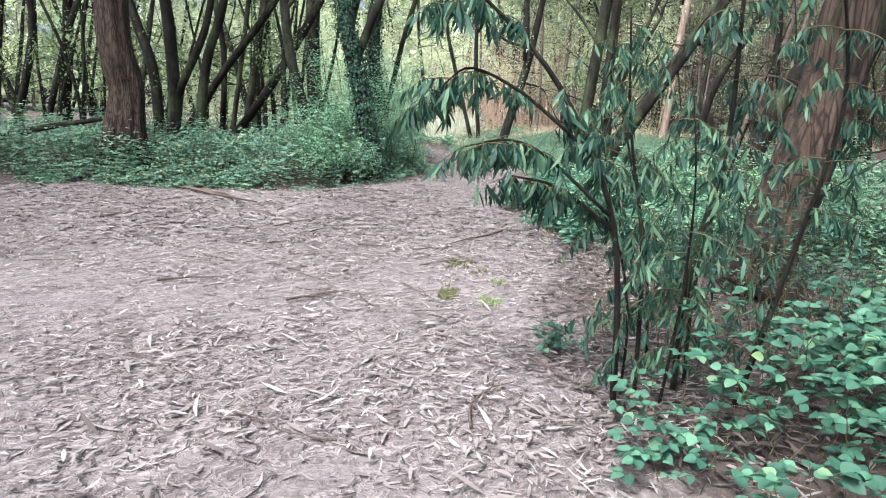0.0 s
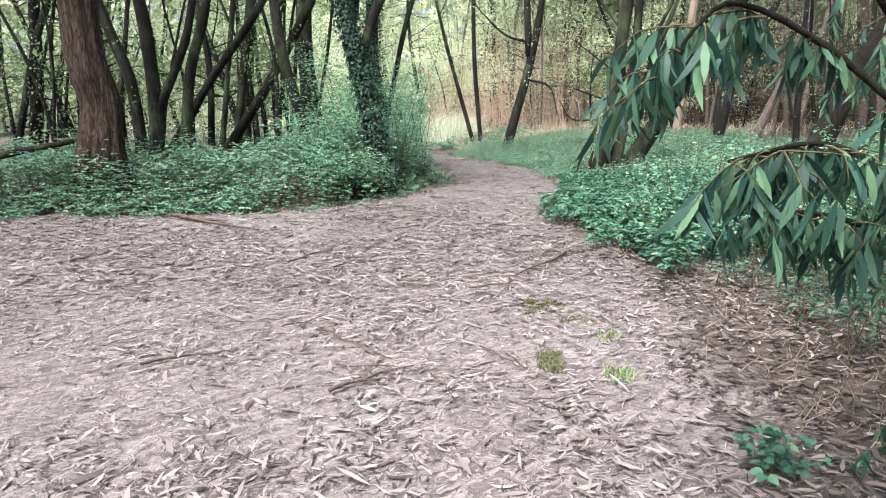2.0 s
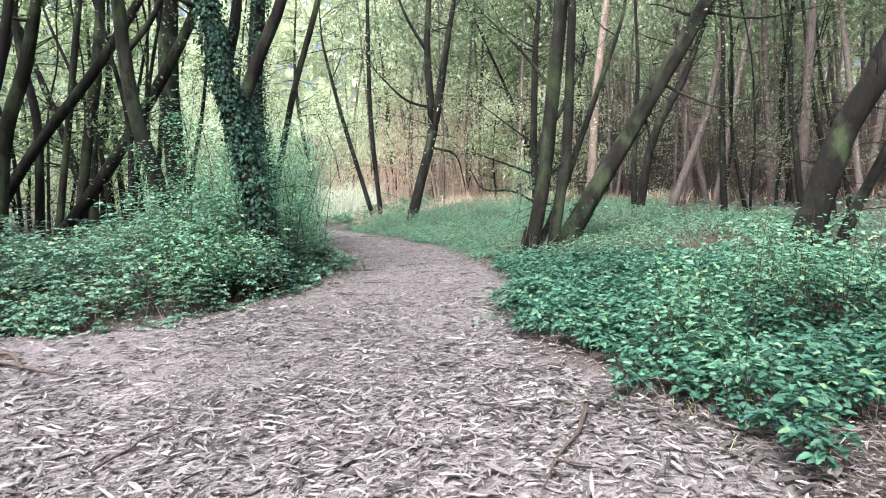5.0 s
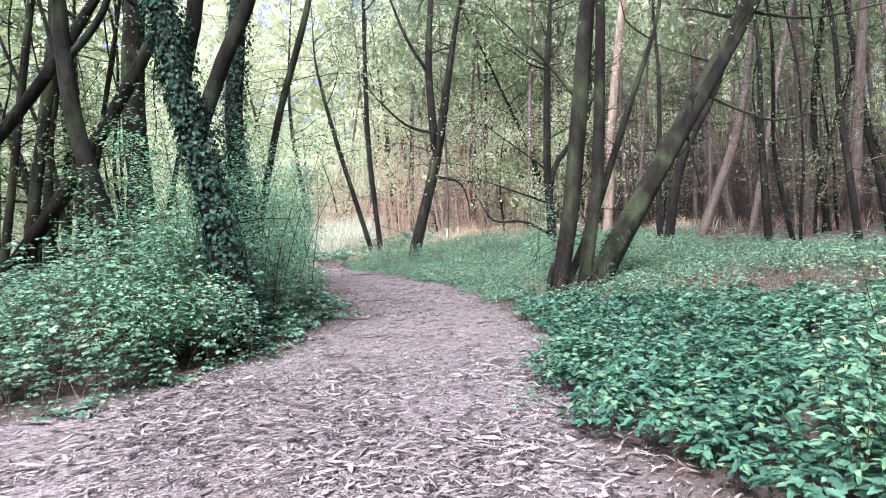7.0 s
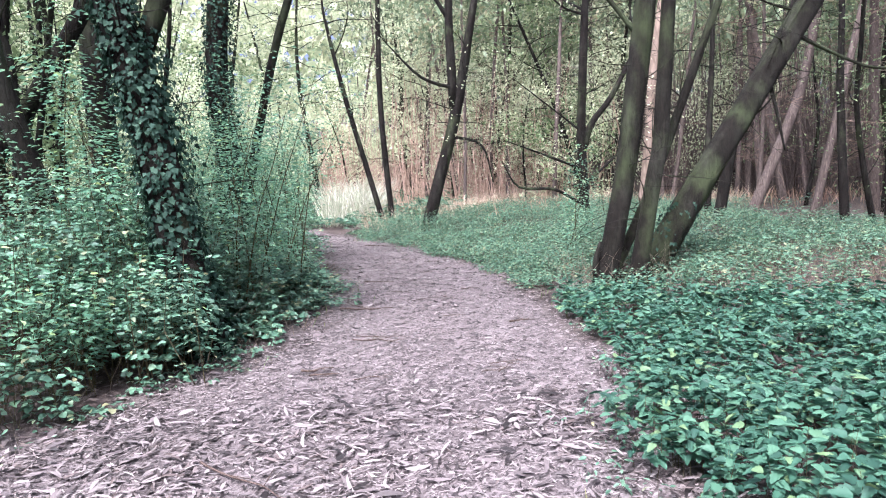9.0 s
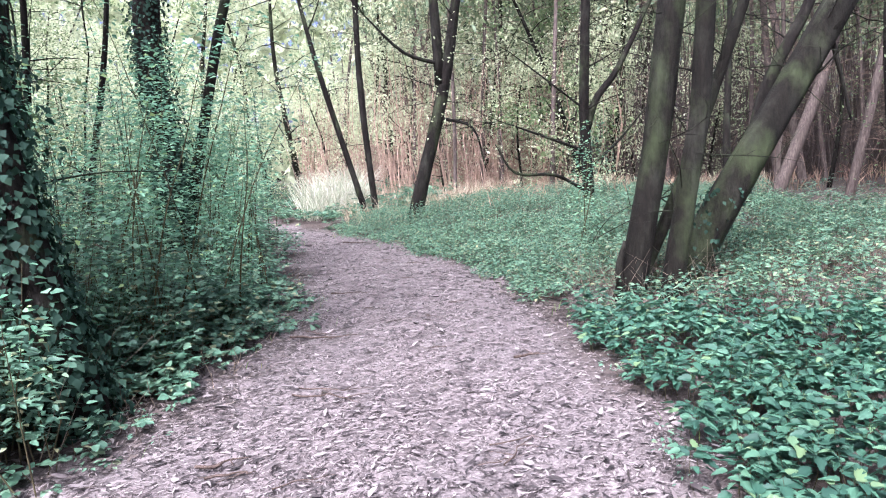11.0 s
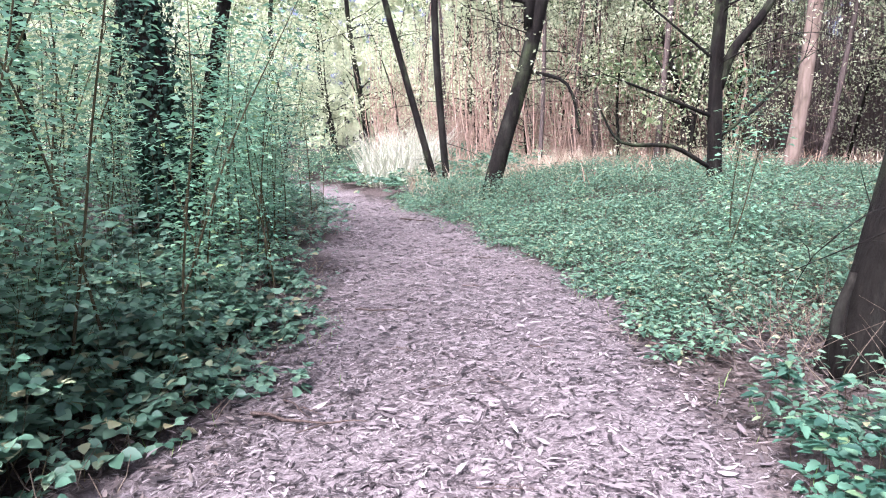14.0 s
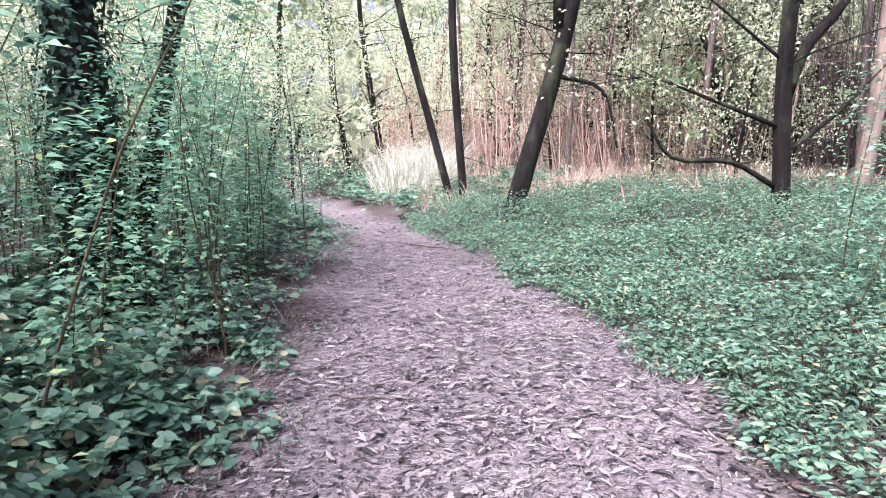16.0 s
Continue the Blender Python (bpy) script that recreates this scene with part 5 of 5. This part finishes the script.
for x0, y0, x1, y1, n in ((-0.05, 6.25, 0.38, 6.8, 6500), (-0.05, 5.15, 0.16, 5.7, 3200), (0.25, 6.0, 0.5, 6.3, 900)):
    tufts("moss_patch", n, (x0, y0, x1, y1), lambda x, y, d: (0.1 + 0.9 * step(0.3, 0.65, value_noise(x, y, 0.13, 81))) * step(1.05, 0.5, np.hypot((2 * x - x0 - x1) / (x1 - x0), (2 * y - y0 - y1) / (y1 - y0)) + 0.5 * (value_noise(x, y, 0.15, 83) - 0.5)), lambda x, y, d: 0.038 + 0 * x, 0.006, M_moss, "yellow-green moss between fallen leaves", "moss")
tufts("grass_tuft", 90, (0.3, 4.95, 0.48, 5.15), lambda x, y, d: 1.0 + 0 * x, lambda x, y, d: 0.1 + 0 * x, 0.004, M_grass, "small fresh green grass tuft in the litter", "grass")
tufts("grass_tuft", 60, (0.45, 5.7, 0.62, 5.85), lambda x, y, d: 1.0 + 0 * x, lambda x, y, d: 0.08 + 0 * x, 0.004, M_grass, "small fresh green grass tuft in the litter", "grass")
for pts, r in (([(-1.24, 4.95), (-1.0, 5.18), (-0.77, 5.31)], 0.012), ([(-2.48, 5.41), (-1.94, 5.61)], 0.011), ([(-1.48, 6.0), (-1.2, 5.75), (-0.93, 5.43)], 0.008), ([(0.78, 8.5), (0.4, 7.9), (0.08, 7.45)], 0.018), ([(-1.0, 7.19), (-0.57, 7.17)], 0.007),
               ([(-2.19, 7.29), (-1.84, 7.01)], 0.008), ([(-2.2, 8.25), (-1.85, 9.1)], 0.01), ([(-4.63, 8.54), (-4.47, 9.1)], 0.013), ([(-0.33, 7.05), (0.1, 7.3)], 0.009), ([(1.39, 5.83), (1.87, 5.89)], 0.009), ([(-0.92, 7.18), (-0.65, 7.23)], 0.006), ([(0.06, 7.4), (0.0, 6.9)], 0.009)):
    stick(pts, r)
for pts, r in (([(-0.41, 16.76), (-0.1, 16.65), (0.25, 16.59)], 0.012), ([(-0.01, 18.92), (0.46, 18.77)], 0.009), ([(0.29, 25.47), (0.6, 25.2), (0.95, 25.13)], 0.014), ([(2.2, 17.75), (2.6, 17.25)], 0.014), ([(-0.27, 14.99), (0.24, 14.87)], 0.008), ([(-0.26, 16.9), (0.01, 16.71)], 0.006),
               ([(0.81, 13.54), (1.1, 13.97)], 0.006), ([(-0.25, 15.13), (0.26, 14.97)], 0.006), ([(-0.72, 13.95), (-0.44, 14.06)], 0.01), ([(-0.64, 13.84), (-0.4, 13.87)], 0.009), ([(-1.22, 12.33), (-0.61, 11.69)], 0.008), ([(1.45, 15.4), (1.65, 15.45)], 0.012), ([(-0.35, 5.6), (-0.1, 5.2)], 0.006), ([(0.55, 3.9), (0.95, 3.2)], 0.008), ([(0.15, 2.9), (0.35, 3.6)], 0.009)):
    stick(pts, r)
for _ in range(26):
    x, y, a = rng.uniform(-4.0, 0.6), rng.uniform(2.6, 11.5), rng.normal(0.25, 0.6)
    n = rng.uniform(0.12, 0.4)
    stick([(x - n * math.cos(a), y - n * math.sin(a)), (x + n * math.cos(a), y + n * math.sin(a))], rng.uniform(0.003, 0.006))
for _ in range(14):
    y, a = rng.uniform(12.5, 23), rng.normal(0, 0.6)
    x, n = middle(y) + rng.uniform(-0.6, 0.9), rng.uniform(0.08, 0.22)
    stick([(x - n * math.cos(a), y - n * math.sin(a)), (x + n * math.cos(a), y + n * math.sin(a))], rng.uniform(0.003, 0.005))
for pts in ([(-4.9, 12.0), (-4.0, 11.1), (-3.0, 10.25)], [(-4.6, 11.6), (-3.9, 11.3), (-3.5, 10.6)]):
    stick(pts, 0.035, "thick reddish broken branch lying by the brambles")
for x, y, k in ((3.55, 19.6, 2), (4.1, 20.4, 0)):
    copy_thing(SHOOTS[k], pose(*spot(x, y), 0, 0, 77 * k))
log = Geo()
add_tube(log, [(-10.4, 14.5, 0.62, 0.08), (-9.03, 14.4, 0.95, 0.07), (-7.6, 14.3, 1.2, 0.05)], 10, 0, 0.1)
tagged(part("fallen_bough", log, M_bark_dark, None, "dark fallen bough propped against the big gum", True), category="bough")


canes("bramble_canes", 1500, (-9, 12.3, -0.3, 27), lambda x, y, d: on_left(x, y) * step(0.2, 0.6, d) * 0.8, 0.55, "dead tan bramble canes arching through the thicket")
canes("dead_stalks", 1600, (1.0, 4.0, 7.5, 9.5), lambda x, y, d: step(-0.1, 0.3, d) * 0.8, 0.2, "fallen dry stalks heaped beside the clearing")
canes("bank_stalks", 700, (-2.4, 14.6, -0.5, 21), lambda x, y, d: on_left(x, y) * step(0.0, 0.3, d) * 0.9, 0.22, "broken tan stalks lying in the brambles of the bank")
canes("clump_suckers", 130, (2.7, 16.4, 4.4, 18.2), lambda x, y, d: step(0.1, 0.3, d) * 1.0, 0.55, "pale dead suckers round the foot of the trunks")
canes("clump_stalks", 900, (4.0, 14.4, 8.5, 17.8), lambda x, y, d: step(0.5, 1.0, d) * (y > 16.3 - 0.72 * (x - 2.4)), 0.35, "brown dead stalks and bare brambles past the nettle bed")
canes("far_stalks", 1500, (2.2, 18, 16, 31), lambda x, y, d: step(0.3, 1.0, d) * 0.6, 0.5, "dry stalks rising from the low nettles")


# ---- the leaves nearest the walk, one by one ----
def single_leaves():
    root = thing("leaf_carpet", (0, 0, 0), "separate curled gum leaves lying on the clearing", "fallen leaves")
    kinds = []
    for i in range(6):
        g = Geo()
        add_blades(g, np.zeros((1, 3)), np.array([[1.0, 0, 0.05]]), np.array([[0, 0.2, 1.0]]), 0.13 + 0.012 * i, 0.022 + 0.003 * (i % 3), rng.normal(0, 0.2, 1))
        kinds.append(g.mesh("leaf", M_litter_one))
    x, y, d = scatter(900, (-2.4, 1.6, 1.2, 8.0), lambda x, y, d: (d < 0.1) * 1.0)
    for i in range(min(290, len(x))):
        ob = new("leaf", kinds[i % 6])
        ob.parent = root
        ob.matrix_basis = pose(*spot(x[i], y[i], -0.016), rng.normal(0, 9), rng.normal(0, 9), rng.uniform(0, 360))


single_leaves()
